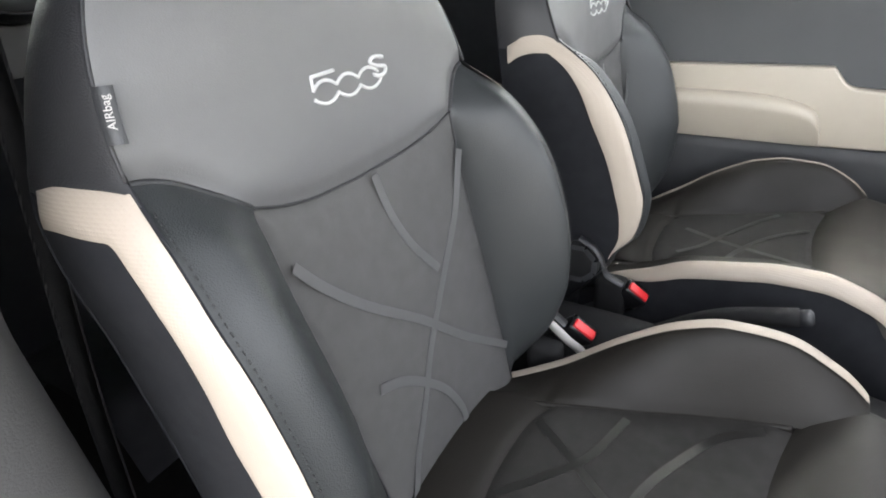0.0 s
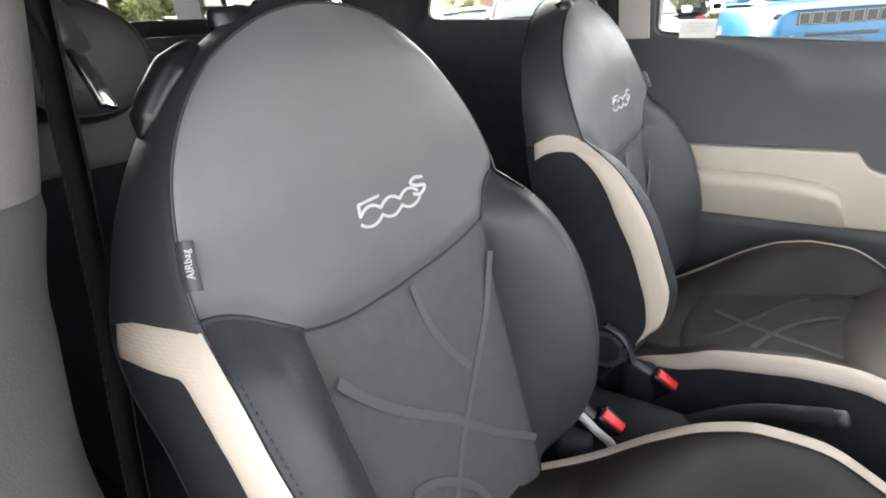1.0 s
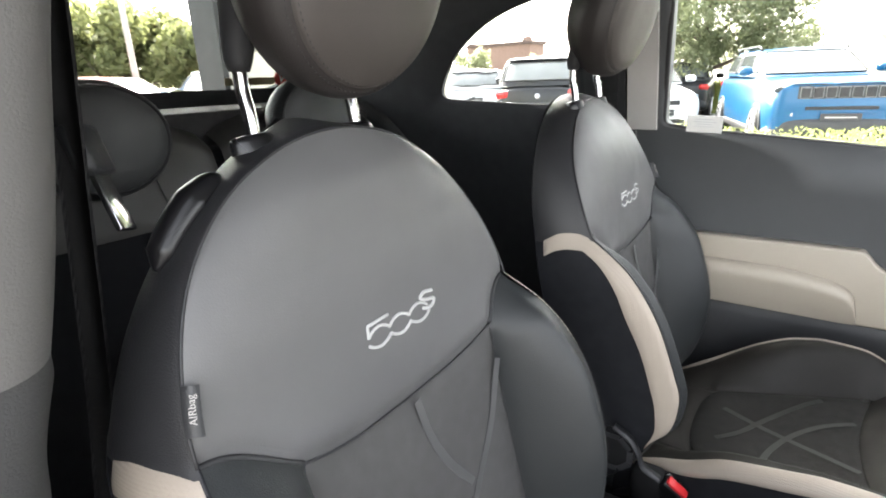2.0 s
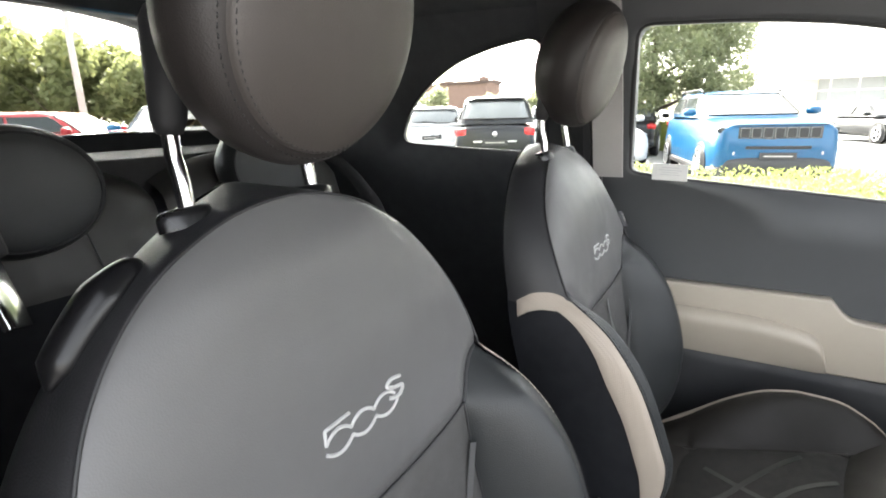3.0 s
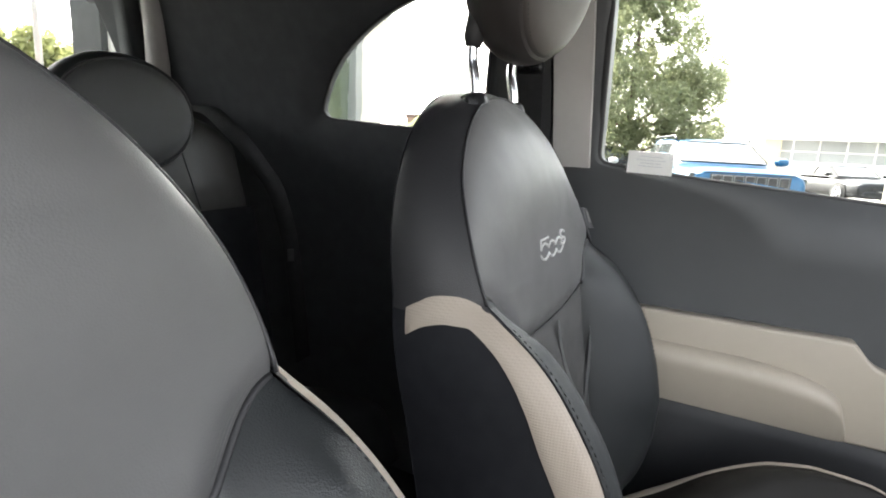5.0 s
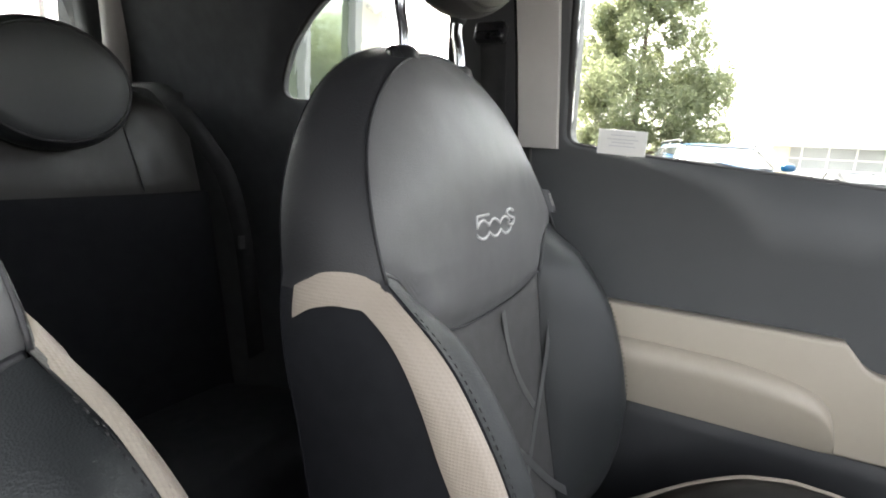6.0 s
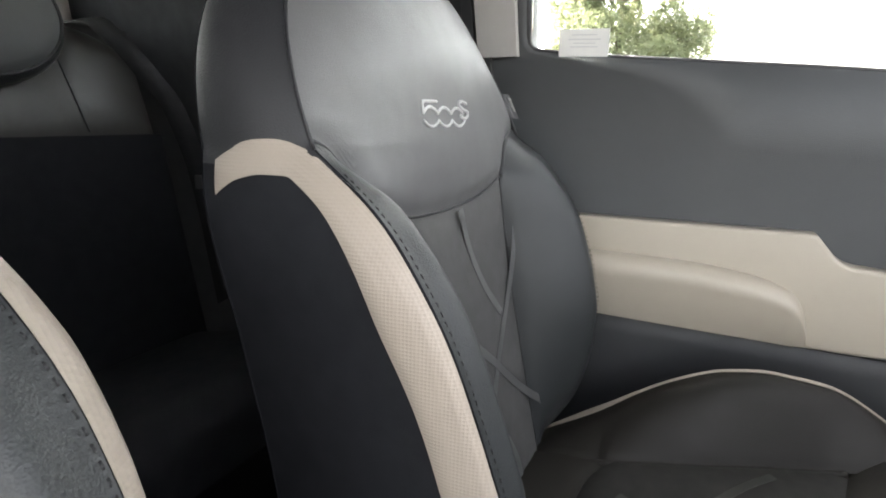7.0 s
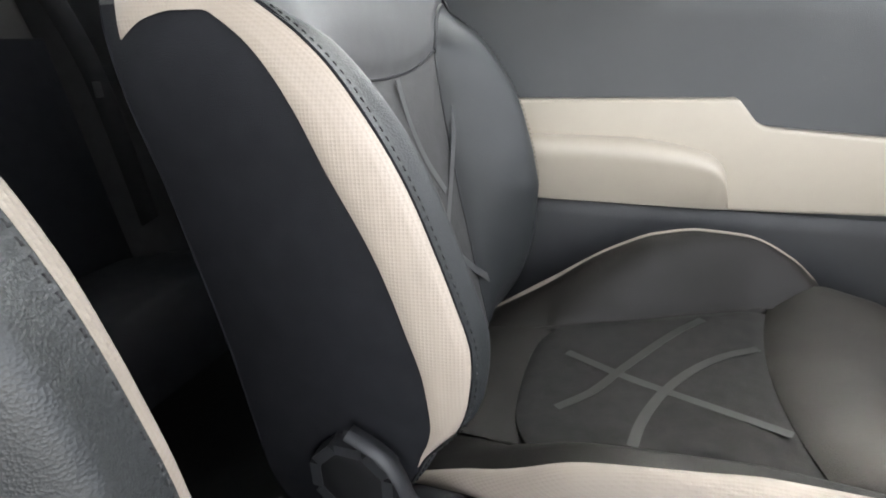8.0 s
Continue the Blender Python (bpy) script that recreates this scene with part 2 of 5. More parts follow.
def rounded(points, radius=0.03, steps=6):
    """A closed 2D loop with rounded corners."""
    out, n = [], len(points)
    for k in range(n):
        a, p, b = (Vector(points[(k + d) % n]) for d in (-1, 0, 1))
        r = radius[k] if isinstance(radius, (list, tuple)) else radius
        ra, rb = min(r, (a - p).length * 0.48), min(r, (b - p).length * 0.48)
        s, e = p + (a - p).normalized() * ra, p + (b - p).normalized() * rb
        out += [tuple((1 - t) ** 2 * s + 2 * t * (1 - t) * p + t * t * e) for t in np.linspace(0, 1, steps)]
    return out


def resample(loop, n, start):
    """n points along a closed loop, beginning at the point at the angle start (radians) from its middle."""
    p = np.array(loop, float)
    c = (p.max(0) + p.min(0)) / 2
    ang = np.arctan2(p[:, 1] - c[1], p[:, 0] - c[0])
    k = int(np.argmin(np.abs((ang - start + np.pi) % (2 * np.pi) - np.pi)))
    p = np.roll(p, -k, 0)
    q = np.concatenate([p, p[:1]])
    s = np.concatenate([[0], np.cumsum(np.linalg.norm(np.diff(q, axis=0), axis=1))])
    t = np.linspace(0, s[-1], n, endpoint=False)
    return np.stack([np.interp(t, s, q[:, 0]), np.interp(t, s, q[:, 1])], 1)


def wall_with_hole(outer, hole, y_in, y_out, rows=8, n=160):
    """A wall sheet round an opening: its inner and outer faces, the reveal of the opening and the outer rim."""
    h = resample(hole, n, -3 * np.pi / 4)
    c = (h.max(0) + h.min(0)) / 2
    o = []
    q = np.array(list(outer) + [outer[0]], float)
    for p in h:
        d = p - c
        best = None
        for a, b in zip(q[:-1], q[1:]):
            e = b - a
            den = d[0] * e[1] - d[1] * e[0]
            if abs(den) < 1e-12:
                continue
            t = ((a[0] - c[0]) * e[1] - (a[1] - c[1]) * e[0]) / den
            s = ((a[0] - c[0]) * d[1] - (a[1] - c[1]) * d[0]) / den
            if t > 0 and -1e-9 <= s <= 1 + 1e-9 and (best is None or t > best):
                best = t
        o.append(c + d * best)
    o = np.array(o)
    for corner in q[:-1]:
        k = int(np.argmin(((o - corner) ** 2).sum(1)))
        o[k] = corner
    grid = [h + (o - h) * t for t in np.linspace(0, 1, rows)]
    inner = np.array([[(x, y_in(x, z), z) for x, z in g] for g in grid])
    outer_g = np.array([[(x, y_out(x, z), z) for x, z in g] for g in grid])
    P = np.concatenate([inner[::-1], outer_g, inner[-1:]], 0)
    return sheet(P, True)


# ---- the front seats ----
LIP_X = curve((0.44, 0.06), (0.49, 0.095), (0.54, 0.126), (0.58, 0.140), (0.62, 0.148), (0.66, 0.149), (0.70, 0.141), (0.74, 0.127), (0.78, 0.109), (0.82, 0.083), (0.86, 0.046), (0.89, 0.004))
LIP_Y = curve((0.44, 0.195), (0.52, 0.217), (0.62, 0.222), (0.80, 0.223), (0.86, 0.217), (0.89, 0.2085))
BULGE = curve((0.44, 0.008), (0.75, 0.011), (0.87, 0.020), (0.94, 0.019), (1.02, 0.015), (1.07, 0.010), (1.1, 0.008))
PIPE_X = curve((0.89, 0.004), (0.95, -0.022), (1.0, -0.045), (1.05, -0.064), (1.088, -0.08))
CAP_X = curve((0.80, 0.008), (0.86, 0.008), (0.92, 0.0), (0.98, -0.012), (1.04, -0.038), (1.088, -0.08))
MID_X = curve((0.44, 0.096), (0.5, 0.082), (0.6, 0.057), (0.7, 0.032), (0.78, 0.014), (0.84, 0.004))
MID_OUT = curve((0.44, 0.108), (0.53, 0.112), (0.635, 0.119), (0.713, 0.125), (0.778, 0.131), (0.84, 0.133))
MID_IN = curve((0.44, 0.150), (0.55, 0.157), (0.7, 0.159), (0.84, 0.157))
REAR_X = curve((0.44, -0.02), (0.6, -0.03), (0.75, -0.055), (0.89, -0.083), (1.0, -0.106), (1.088, -0.13))
CAP_LOW = curve((0.0, 0.818), (0.06, 0.821), (0.105, 0.829), (0.144, 0.842))
DOME_W, DOME_H = 0.2085, 0.198
WIDE = [0.0]  # extra swell behind the inner lip
# how far each side's lip stands ahead of the common line: the outer bolsters are the flatter ones
OUTER_LIP = curve((0.44, -0.008), (0.50, -0.012), (0.58, -0.018), (0.63, -0.021), (0.68, -0.020), (0.73, -0.017), (0.79, -0.012), (0.84, -0.007), (0.89, 0.0))
INNER_LIP = {-1: curve((0.44, 0.0), (0.60, 0.0), (0.66, -0.001), (0.72, 0.003), (0.78, 0.007), (0.84, 0.008), (0.89, 0.0)), 1: curve((0.44, -0.014), (0.54, -0.016), (0.56, -0.015), (0.575, -0.009), (0.60, 0.003), (0.65, 0.008), (0.72, 0.004), (0.78, 0.005), (0.84, 0.007), (0.89, 0.0))}
OUTER = [-1]  # the side on which the seat being built has its door


def lip_shift(z, sd):
    return np.where(np.asarray(sd) * OUTER[0] > 0, OUTER_LIP(z), INNER_LIP[OUTER[0]](z))


def lip_x(z, sd):
    return LIP_X(z) + lip_shift(z, sd)


def mid_y(z, sd):
    """Half width of the centre panel on one side."""
    return np.where(np.asarray(sd) * OUTER[0] > 0, MID_OUT(z), MID_IN(z))


def joint(sd):
    return np.where(np.asarray(sd) * OUTER[0] > 0, 0.133, 0.157)


def bolster_top(u):
    """Height of a bolster's upper seam, from the centre panel (u 0) to the lip (1)."""
    return 0.8425 + (0.0440 * np.sin(np.pi / 2 * u) if OUTER[0] < 0 else 0.0525 * np.sin(np.pi / 2 * u) ** 0.8)


def mid_front(y, z):
    return MID_X(z) + 0.0105 * (y / 0.14) ** 2


# how far the piping of the seat beside the open door comes forward, from its outer foot (0) over the top (1.57)
RIM = curve((0.0, 0.0), (0.3, 0.010), (0.6, 0.014), (0.9, 0.016), (1.2, 0.022), (1.57, 0.024), (1.9, 0.022), (2.2, 0.013), (2.6, 0.008), (2.95, 0.003), (3.2, 0.0))


def pipe_x(y, z):
    f = np.arcsin(np.clip((z - 0.89) / DOME_H, 0, 1))
    f = np.where(np.asarray(y) < 0, f, np.pi - f)
    return PIPE_X(np.maximum(z, 0.89)) + (RIM(f) if OUTER[0] < 0 else 0.0)


def rim_taper(f):
    """How far the rear edge draws in on the shoulders."""
    return 0.030 * np.abs(np.sin(2 * f)) ** 0.8 if OUTER[0] < 0 else 0.0 * f


def cap_front(y, z):
    w = DOME_W * np.sqrt(np.clip(1 - ((z - 0.89) / DOME_H) ** 2, 1e-6, 1)) * (z > 0.89) + DOME_W * (z <= 0.89)
    n = np.clip(np.abs(y) / w, 0, 1)
    edge = pipe_x(y, z)
    near = OUTER[0] < 0
    crown = CAP_X(z) + (0.025 * np.clip((z - 0.99) / 0.098, 0, 1) ** 1.3 if near else 0.0)
    low = 0.0100 * np.clip(np.abs(y) / 0.145, 0, 1) ** 2 * np.clip((DOME_W - np.abs(y)) / 0.05, 0, 1) * np.exp(-((np.maximum(z - 0.842, 0) / 0.028) ** 2))
    return edge + (crown - edge) * ((1 - n**4.5) ** 0.6 if near else (1 - n**2.2) ** 0.7) + low


def bolster_front(q, z, sd):
    m = mid_y(z, sd)
    y = m + (LIP_Y(z) - m) * q
    a = mid_front(m, z)
    g = np.sin(np.pi / 2 * np.clip(q / 0.68, 0, 1)) ** 0.9
    return a + (lip_x(z, sd) - a) * g + 0.007 * np.exp(-(((q - 0.65) / 0.2) ** 2)) * np.clip((0.9 - z) / 0.1, 0, 1), y


def outline(s):
    """The seat back's rim, from the foot of its -y side (s 0) over the dome (1 to 2) to the foot of its +y side (3): y, z, normal, front x, rear x."""
    s = np.asarray(s, float)
    low = np.clip(np.where(s < 1, s, 3 - s), 0, 1)
    z0 = 0.44 + 0.45 * low
    f = np.clip(s - 1, 0, 1) * np.pi
    dome = (s > 1) & (s < 2)
    sgn = np.where(s < 1.5, -1.0, 1.0)
    y = np.where(dome, -DOME_W * np.cos(f), sgn * LIP_Y(z0))
    z = np.where(dome, 0.89 + DOME_H * np.sin(f), z0)
    ny, nz = np.where(dome, -np.cos(f) / DOME_W, sgn), np.where(dome, np.sin(f) / DOME_H, 0.0)
    k = np.sqrt(ny**2 + nz**2)
    return y, z, ny / k, nz / k, np.where(dome, pipe_x(y, z), lip_x(z, sgn)), REAR_X(z)


def side_at(s, w, lift=0.0):
    y, z, ny, nz, xf, xr = outline(s)
    b = BULGE(z) * np.sin(np.pi * 0.62 * np.clip(w, 0, 1) ** (0.6 + 0.4 * np.clip((z - 0.82) / 0.08, 0, 1))) + lift
    b = b + WIDE[0] * (s > 2) * np.clip((0.9 - z) / 0.12, 0, 1) * np.sin(np.pi * np.clip(w / 0.55, 0, 1)) ** 0.7
    b = b - rim_taper(np.clip(s - 1, 0, 1) * np.pi) * np.clip(w, 0, 1) ** 1.3
    return xf + (xr - xf) * w, y + ny * b, z + nz * b


def flank(x, z, side, lift=0.0):
    """The point of the seat back's flank at x and z (z below 0.89)."""
    s = (np.asarray(z, float) - 0.44) / 0.45
    s = np.where(side < 0, s, 3 - s)
    _, _, _, _, xf, xr = outline(s)
    return np.stack(side_at(s, np.clip((x - xf) / (xr - xf), 0, 1), lift), -1)


def stitches(P, N, gap=0.0065, length=0.0045, r=0.00055):
    """Short threads along a row of points."""
    P = track(P, max(4, int(np.linalg.norm(np.diff(P, axis=0), axis=1).sum() / gap * 2)))
    return join(*[tube([P[k], P[k] + (P[k + 1] - P[k]) * 0.5 + np.array(N) * r, P[k + 1]], r, 5) for k in range(0, len(P) - 1, 2)])


def seat_back(seat, yc, outer):
    def put(name, geo, mat, label=""):
        return part(name, ([(x, y + yc, z) for x, y, z in geo[0]], geo[1]), mat, seat, label)

    def cap(u, v):
        a = (u - 0.5) * 2
        f = (1 - u) * np.pi
        ty, tz = DOME_W * np.cos(f), 0.89 + DOME_H * np.sin(f)
        ly = DOME_W * np.sign(a) * np.abs(a) ** 0.9
        j = joint(np.sign(a))
        lz = np.where(np.abs(ly) < j, CAP_LOW(np.abs(ly) / j * 0.144), bolster_top(np.clip((np.abs(ly) - j) / (DOME_W - j), 0, 1)) - 0.0005)
        y, z = ly + (ty - ly) * v, lz + (tz - lz) * v
        return cap_front(y, z), y, z

    put("backrest_cap", cushion(cap, 90, 90, (1, 0, 0.3), 0.0060, 0.0125, 0.0, (1, 0, 0.1), (0, 1, 3)), LEATHER, "smooth grey leather upper panel")
    put("centre_panel", cushion(lambda u, v: (lambda z, y: (mid_front(y, z), y, z))(*(lambda zz: (zz, (u * 2 - 1) * mid_y(zz, np.sign(u - 0.5))))(0.44 + v * (CAP_LOW(np.abs(u * 2 - 1) * 0.144) - 0.44))), 50, 70, (1, 0, 0.2), 0.0046, 0.007, 0.005, (1, 0, 0.1)), FABRIC, "charcoal woven fabric")
    for sd in (-1, 1):
        def bol(u, v):
            zt = bolster_top(u)
            z = 0.44 + v * (zt - 0.44)
            x, y = bolster_front(u, z, sd)
            h = np.clip((v - 0.93) / 0.07, 0, 1) ** 2
            return x * (1 - h) + (cap_front(y, z) + 0.002) * h, sd * y, z

        put("side_bolster", cushion(bol, 44, 90, (1, 0, 0), 0.0046, 0.007, 0.0, (1, 0, 0.1), (1,)), LEATHER_DARK, "black leather bolster")
        # flank cloth, set back under the ivory band
        put("flank", cushion(lambda u, v: side_at(1 - u if sd < 0 else 2 + u, v, -0.0015), 60, 24, (0, sd, 0), 0.0), FABRIC_SIDE, "blue-black cloth flank")
        low_end = 0.515 if outer < 0 else 0.552
        if sd == outer and outer < 0:  # beside the open door the band is broad and sits lower
            e1 = [(-0.066, 0.8825), (-0.038, 0.889), (-0.006, 0.8885)]
            e2 = [(-0.066, 0.857), (-0.041, 0.8595), (0.002, 0.8600), (0.019, 0.846), (0.0455, 0.806), (0.055, 0.760), (0.0620, 0.7146), (0.073, 0.6734), (0.083, 0.62), (0.088, 0.56), (0.086, 0.515)]
        else:
            e1 = [(-0.066, 0.882), (-0.047, 0.8925), (-0.024, 0.8952), (-0.004, 0.8935)]
            e2 = [(-0.062, 0.858), (-0.0425, 0.870), (-0.022, 0.8745), (-0.006, 0.8745), (0.006, 0.869), (0.030, 0.850), (0.053, 0.819), (0.0705, 0.779), (0.0965, 0.725), (0.113, 0.677), (0.1245, 0.635), (0.1275, 0.600), (0.1245, 0.583), (0.118, 0.566), (0.114, low_end)]
        e1 = track(e1, 12)
        zl = np.linspace(0.886, low_end, 80)
        e1 = np.concatenate([e1, np.stack([lip_x(zl, sd), zl], 1)])
        e1 = track(e1[::2], 120)
        e2 = track(e2, 120)

        def band(u, v):
            k = v * 119
            i = np.clip(k.astype(int), 0, 118)
            t = (k - i)[..., None]
            a, b = e1[i] + (e1[i + 1] - e1[i]) * t, e2[i] + (e2[i + 1] - e2[i]) * t
            q = a + (b - a) * u[..., None]
            p = flank(q[..., 0], q[..., 1], sd, 0.0025)
            return p[..., 0], p[..., 1], p[..., 2]

        put("ivory_band", cushion(band, 9, 120, (0.3, sd, 0), 0.002, 0.004), IVORY, "ivory perforated leather band")
        zz = np.linspace(0.875, 0.53, 120)
        bx, by = bolster_front(np.full_like(zz, 0.96), zz, sd)
        put("seam_stitching", stitches(np.stack([bx + 0.0019, sd * by, zz], 1), (1, 0, 0)), STITCH)
    put("shoulder_panel", cushion(lambda u, v: side_at(0.975 + 1.05 * u, v, 0.0005), 90, 20, (0, 0, 1), 0.0012, 0.004), LEATHER_BLACK, "matt black leather shoulder panel")
    # sunk seams between the panels
    q = np.linspace(-0.99, 0.99, 60)
    ys, zs = q * joint(q), CAP_LOW(np.abs(q) * 0.144)
    put("seam", tube(np.stack([(mid_front(ys, zs) + cap_front(ys, zs)) / 2 - 0.0040, ys, zs], 1), 0.0013, 6), LEATHER_BLACK, "dark sewn seam")
    for sd in (-1, 1):
        us = np.linspace(0.0, 0.97, 30)
        zt = bolster_top(us)
        _, yt = bolster_front(us, zt, sd)
        put("seam", tube(np.stack([cap_front(yt, zt) - 0.0052, sd * yt, zt], 1), 0.0028, 8), LEATHER_BLACK, "dark sewn seam")
        zm = np.linspace(0.47, 0.842, 50)
        put("seam", tube(np.stack([mid_front(mid_y(zm, sd), zm) - 0.0036, sd * mid_y(zm, sd), zm], 1), 0.0011, 6), LEATHER_BLACK, "dark sewn seam")
    s = np.linspace(1, 2, 90)
    y, z, ny, nz, xf, xr = outline(s)
    put("piping", tube(np.stack([xf + 0.0002, y, z], 1), 0.0015, 8), LEATHER_BLACK, "thin black piping")

    def rear(u, v):
        zc = 0.44 + 0.45 * np.clip(v / 0.6, 0, 1)
        f = np.clip((v - 0.6) / 0.4, 0, 1) * np.pi / 2
        z = np.where(v < 0.6, zc, 0.89 + (DOME_H + 0.007) * np.sin(f))
        w = np.where(v < 0.6, LIP_Y(zc), DOME_W * np.cos(f)) + 0.92 * BULGE(z) - rim_taper(f) * np.cos(f)
        z = z - rim_taper(f) * np.sin(f)
        yy = (u * 2 - 1) * w * np.where(v < 1, 1, 0.0)
        return REAR_X(z) - 0.012 * (1 - (u * 2 - 1) ** 2), yy, z

    put("back_cover", cushion(rear, 20, 40, (-1, 0, 0), 0.0), FABRIC_SIDE, "black rear cover")
    # printed lines on the centre panel
    lines = [[(0.01, 0.816), (0.017, 0.778), (0.035, 0.732), (0.067, 0.685)], [(0.150, 0.80), (0.120, 0.736), (0.087, 0.693), (0.056, 0.658), (0.013, 0.61), (-0.025, 0.561), (-0.057, 0.527), (-0.083, 0.49)], [(-0.120, 0.785), (-0.099, 0.756), (-0.055, 0.709), (0.015, 0.649), (0.08, 0.585), (0.148, 0.53)], [(-0.077, 0.627), (-0.048, 0.614), (-0.008, 0.582), (0.022, 0.544), (0.035, 0.503), (0.034, 0.467)]]
    geo = []
    for ln in lines:
        c = track(ln, 40)
        d = np.gradient(c, axis=0)
        d /= np.linalg.norm(d, axis=1, keepdims=True)
        nn = np.stack([-d[:, 1], d[:, 0]], 1) * 0.0050
        a, b = c + nn, c - nn
        up = np.array((0.97, 0, 0.25))
        geo.append(ribbon(np.stack([mid_front(a[:, 0], a[:, 1]), a[:, 0], a[:, 1]], 1), np.stack([mid_front(b[:, 0], b[:, 1]), b[:, 0], b[:, 1]], 1), 0.0058 + 0.0004 * len(geo), up, 0.0006))
    for g in geo:
        part("printed_line", ([(x, y + yc, z) for x, y, z in g[0]], g[1]), DECOR, seat, "satin printed curve", False)
    # embroidered emblem: plain scalloped strokes
    def scallop(x0, x1, base, rise):
        return [(x0 + (x1 - x0) * t, base + rise * math.sin(math.pi * t) ** 0.8) for t in np.linspace(0, 1, 14)]

    strokes = [[(-0.0110, 0.0112), (-0.0392, 0.0105), (-0.0405, -0.001)]]
    strokes += [scallop(a, b, -0.0006, 0.0062) for a, b in ((-0.0405, -0.0117), (-0.0117, 0.0175), (0.0175, 0.0470))]
    strokes += [scallop(a, b, -0.0068, -0.0060) for a, b in ((-0.0422, -0.0116), (-0.0116, 0.0185), (0.0185, 0.0495))]
    bends = np.array([(0.0640, 0.0095), (0.0583, 0.0108), (0.0455, 0.0128), (0.0383, 0.0090), (0.0475, 0.0045), (0.0592, 0.0020), (0.0560, -0.0034), (0.0475, -0.0046), (0.0375, -0.0012), (0.0330, 0.0010)])
    ess = []
    for p0, p1, p2, p3 in zip(bends, bends[1:], bends[2:], bends[3:]):
        ess += [tuple(p1 + 0.5 * t * (p2 - p0) + t * t * (p0 - 2.5 * p1 + 2 * p2 - 0.5 * p3) + t**3 * (1.5 * (p1 - p2) + 0.5 * (p3 - p0))) for t in np.linspace(0, 1, 6)[:-1]]
    strokes.append(ess)
    geo = []
    for k, st in enumerate(strokes):
        q = np.concatenate([track(st[:2], 8), track(st[1:], 8)[1:]]) if k == 0 else np.array(st)
        yy, zz = q[:, 0] + (0.0 if outer < 0 else -0.010), 0.908 + q[:, 1] + (0.0 if outer < 0 else 0.0085)
        geo.append(tube(np.stack([cap_front(yy, zz) + 0.0002 + 0.0002 * (k == 7), yy, zz], 1), 0.0019 if k == 7 else 0.0016, 8))
    emblem = put("emblem", geo[0], THREAD, "white embroidered emblem strokes")
    for g in geo[1:]:
        part("stroke", ([(x, y + yc, z) for x, y, z in g[0]], g[1]), THREAD, emblem)
    # sewn-in tag on the outer rim
    zt = np.linspace(0.913, 0.945, 8)
    f = np.arcsin((zt - 0.89) / DOME_H)
    yt, xt = outer * DOME_W * np.cos(f), pipe_x(outer, zt)
    a = np.stack([xt + 0.001, yt + outer * 0.0015, zt], 1)
    b = np.stack([xt + 0.009, yt - outer * 0.0070, zt], 1) if outer < 0 else np.stack([xt + 0.007, yt + outer * 0.0115, zt - 0.001], 1)
    tag = put("side_tag", ribbon(a, b, 0.002, (0.8, outer * 0.5, 0), 0.0012), PLASTIC, "black sewn tag with white lettering")
    txt = bpy.data.curves.new("lettering", "FONT")
    txt.body, txt.size, txt.align_x, txt.align_y = "AIRbag", 0.0070, "CENTER", "CENTER"
    holder = bpy.data.objects.new("lettering", txt)
    me = bpy.data.meshes.new_from_object(holder)
    bpy.data.objects.remove(holder)
    mid = (a[4] + b[4]) / 2 + np.array((0.0036, outer * 0.0016, 0))
    ex = (a[-1] - a[0]) / np.linalg.norm(a[-1] - a[0])
    across = (b[4] - a[4]) / np.linalg.norm(b[4] - a[4])
    ey = -across if outer < 0 else across
    ez = np.cross(ex, ey)
    if ez[0] < 0:
        ey, ez = -ey, -ez
    m = Matrix((Vector(ex), Vector(ey), Vector(ez))).transposed().to_4x4()
    m.translation = Vector(mid)
    me.transform(Matrix.Translation(-origin(seat)) @ FRAME[0] @ m)
    me.materials.append(TRIM_GREY)
    let = new("tag_lettering", me)
    let.parent = tag


RIDGE = curve((0.08, 0.474), (0.16, 0.513), (0.235, 0.560), (0.295, 0.590), (0.345, 0.607), (0.40, 0.609), (0.455, 0.592), (0.487, 0.570), (0.52, 0.535), (0.55, 0.49))
RIDGE_Y = curve((0.08, 0.155), (0.2, 0.187), (0.33, 0.202), (0.46, 0.204), (0.55, 0.197))
FLAT = curve((0.05, 0.47), (0.17, 0.498), (0.30, 0.513), (0.40, 0.527))
ROLL = curve((0.40, 0.527), (0.425, 0.541), (0.455, 0.551), (0.49, 0.551), (0.53, 0.533), (0.565, 0.48), (0.58, 0.42))


# the ridge's rise and fall against the common line, by seat and side
RIDGE_FAR = curve((0.08, 0.010), (0.15, 0.019), (0.22, 0.021), (0.28, 0.019), (0.33, 0.010), (0.39, 0.004), (0.44, -0.003), (0.48, -0.011))
RIDGE_FAR_IN = curve((0.08, 0.0), (0.15, 0.010), (0.206, 0.009), (0.29, -0.006), (0.34, -0.013), (0.40, -0.013), (0.48, -0.010))
RIDGE_NEAR = curve((0.08, -0.016), (0.165, -0.011), (0.23, 0.0), (0.30, 0.009), (0.37, 0.009), (0.45, 0.0), (0.48, -0.004))
PANEL_W = curve((0.03, 0.088), (0.15, 0.097), (0.25, 0.121), (0.34, 0.146), (0.41, 0.160))


def roll_seam(y):
    return 0.404 + 0.9 * y**2


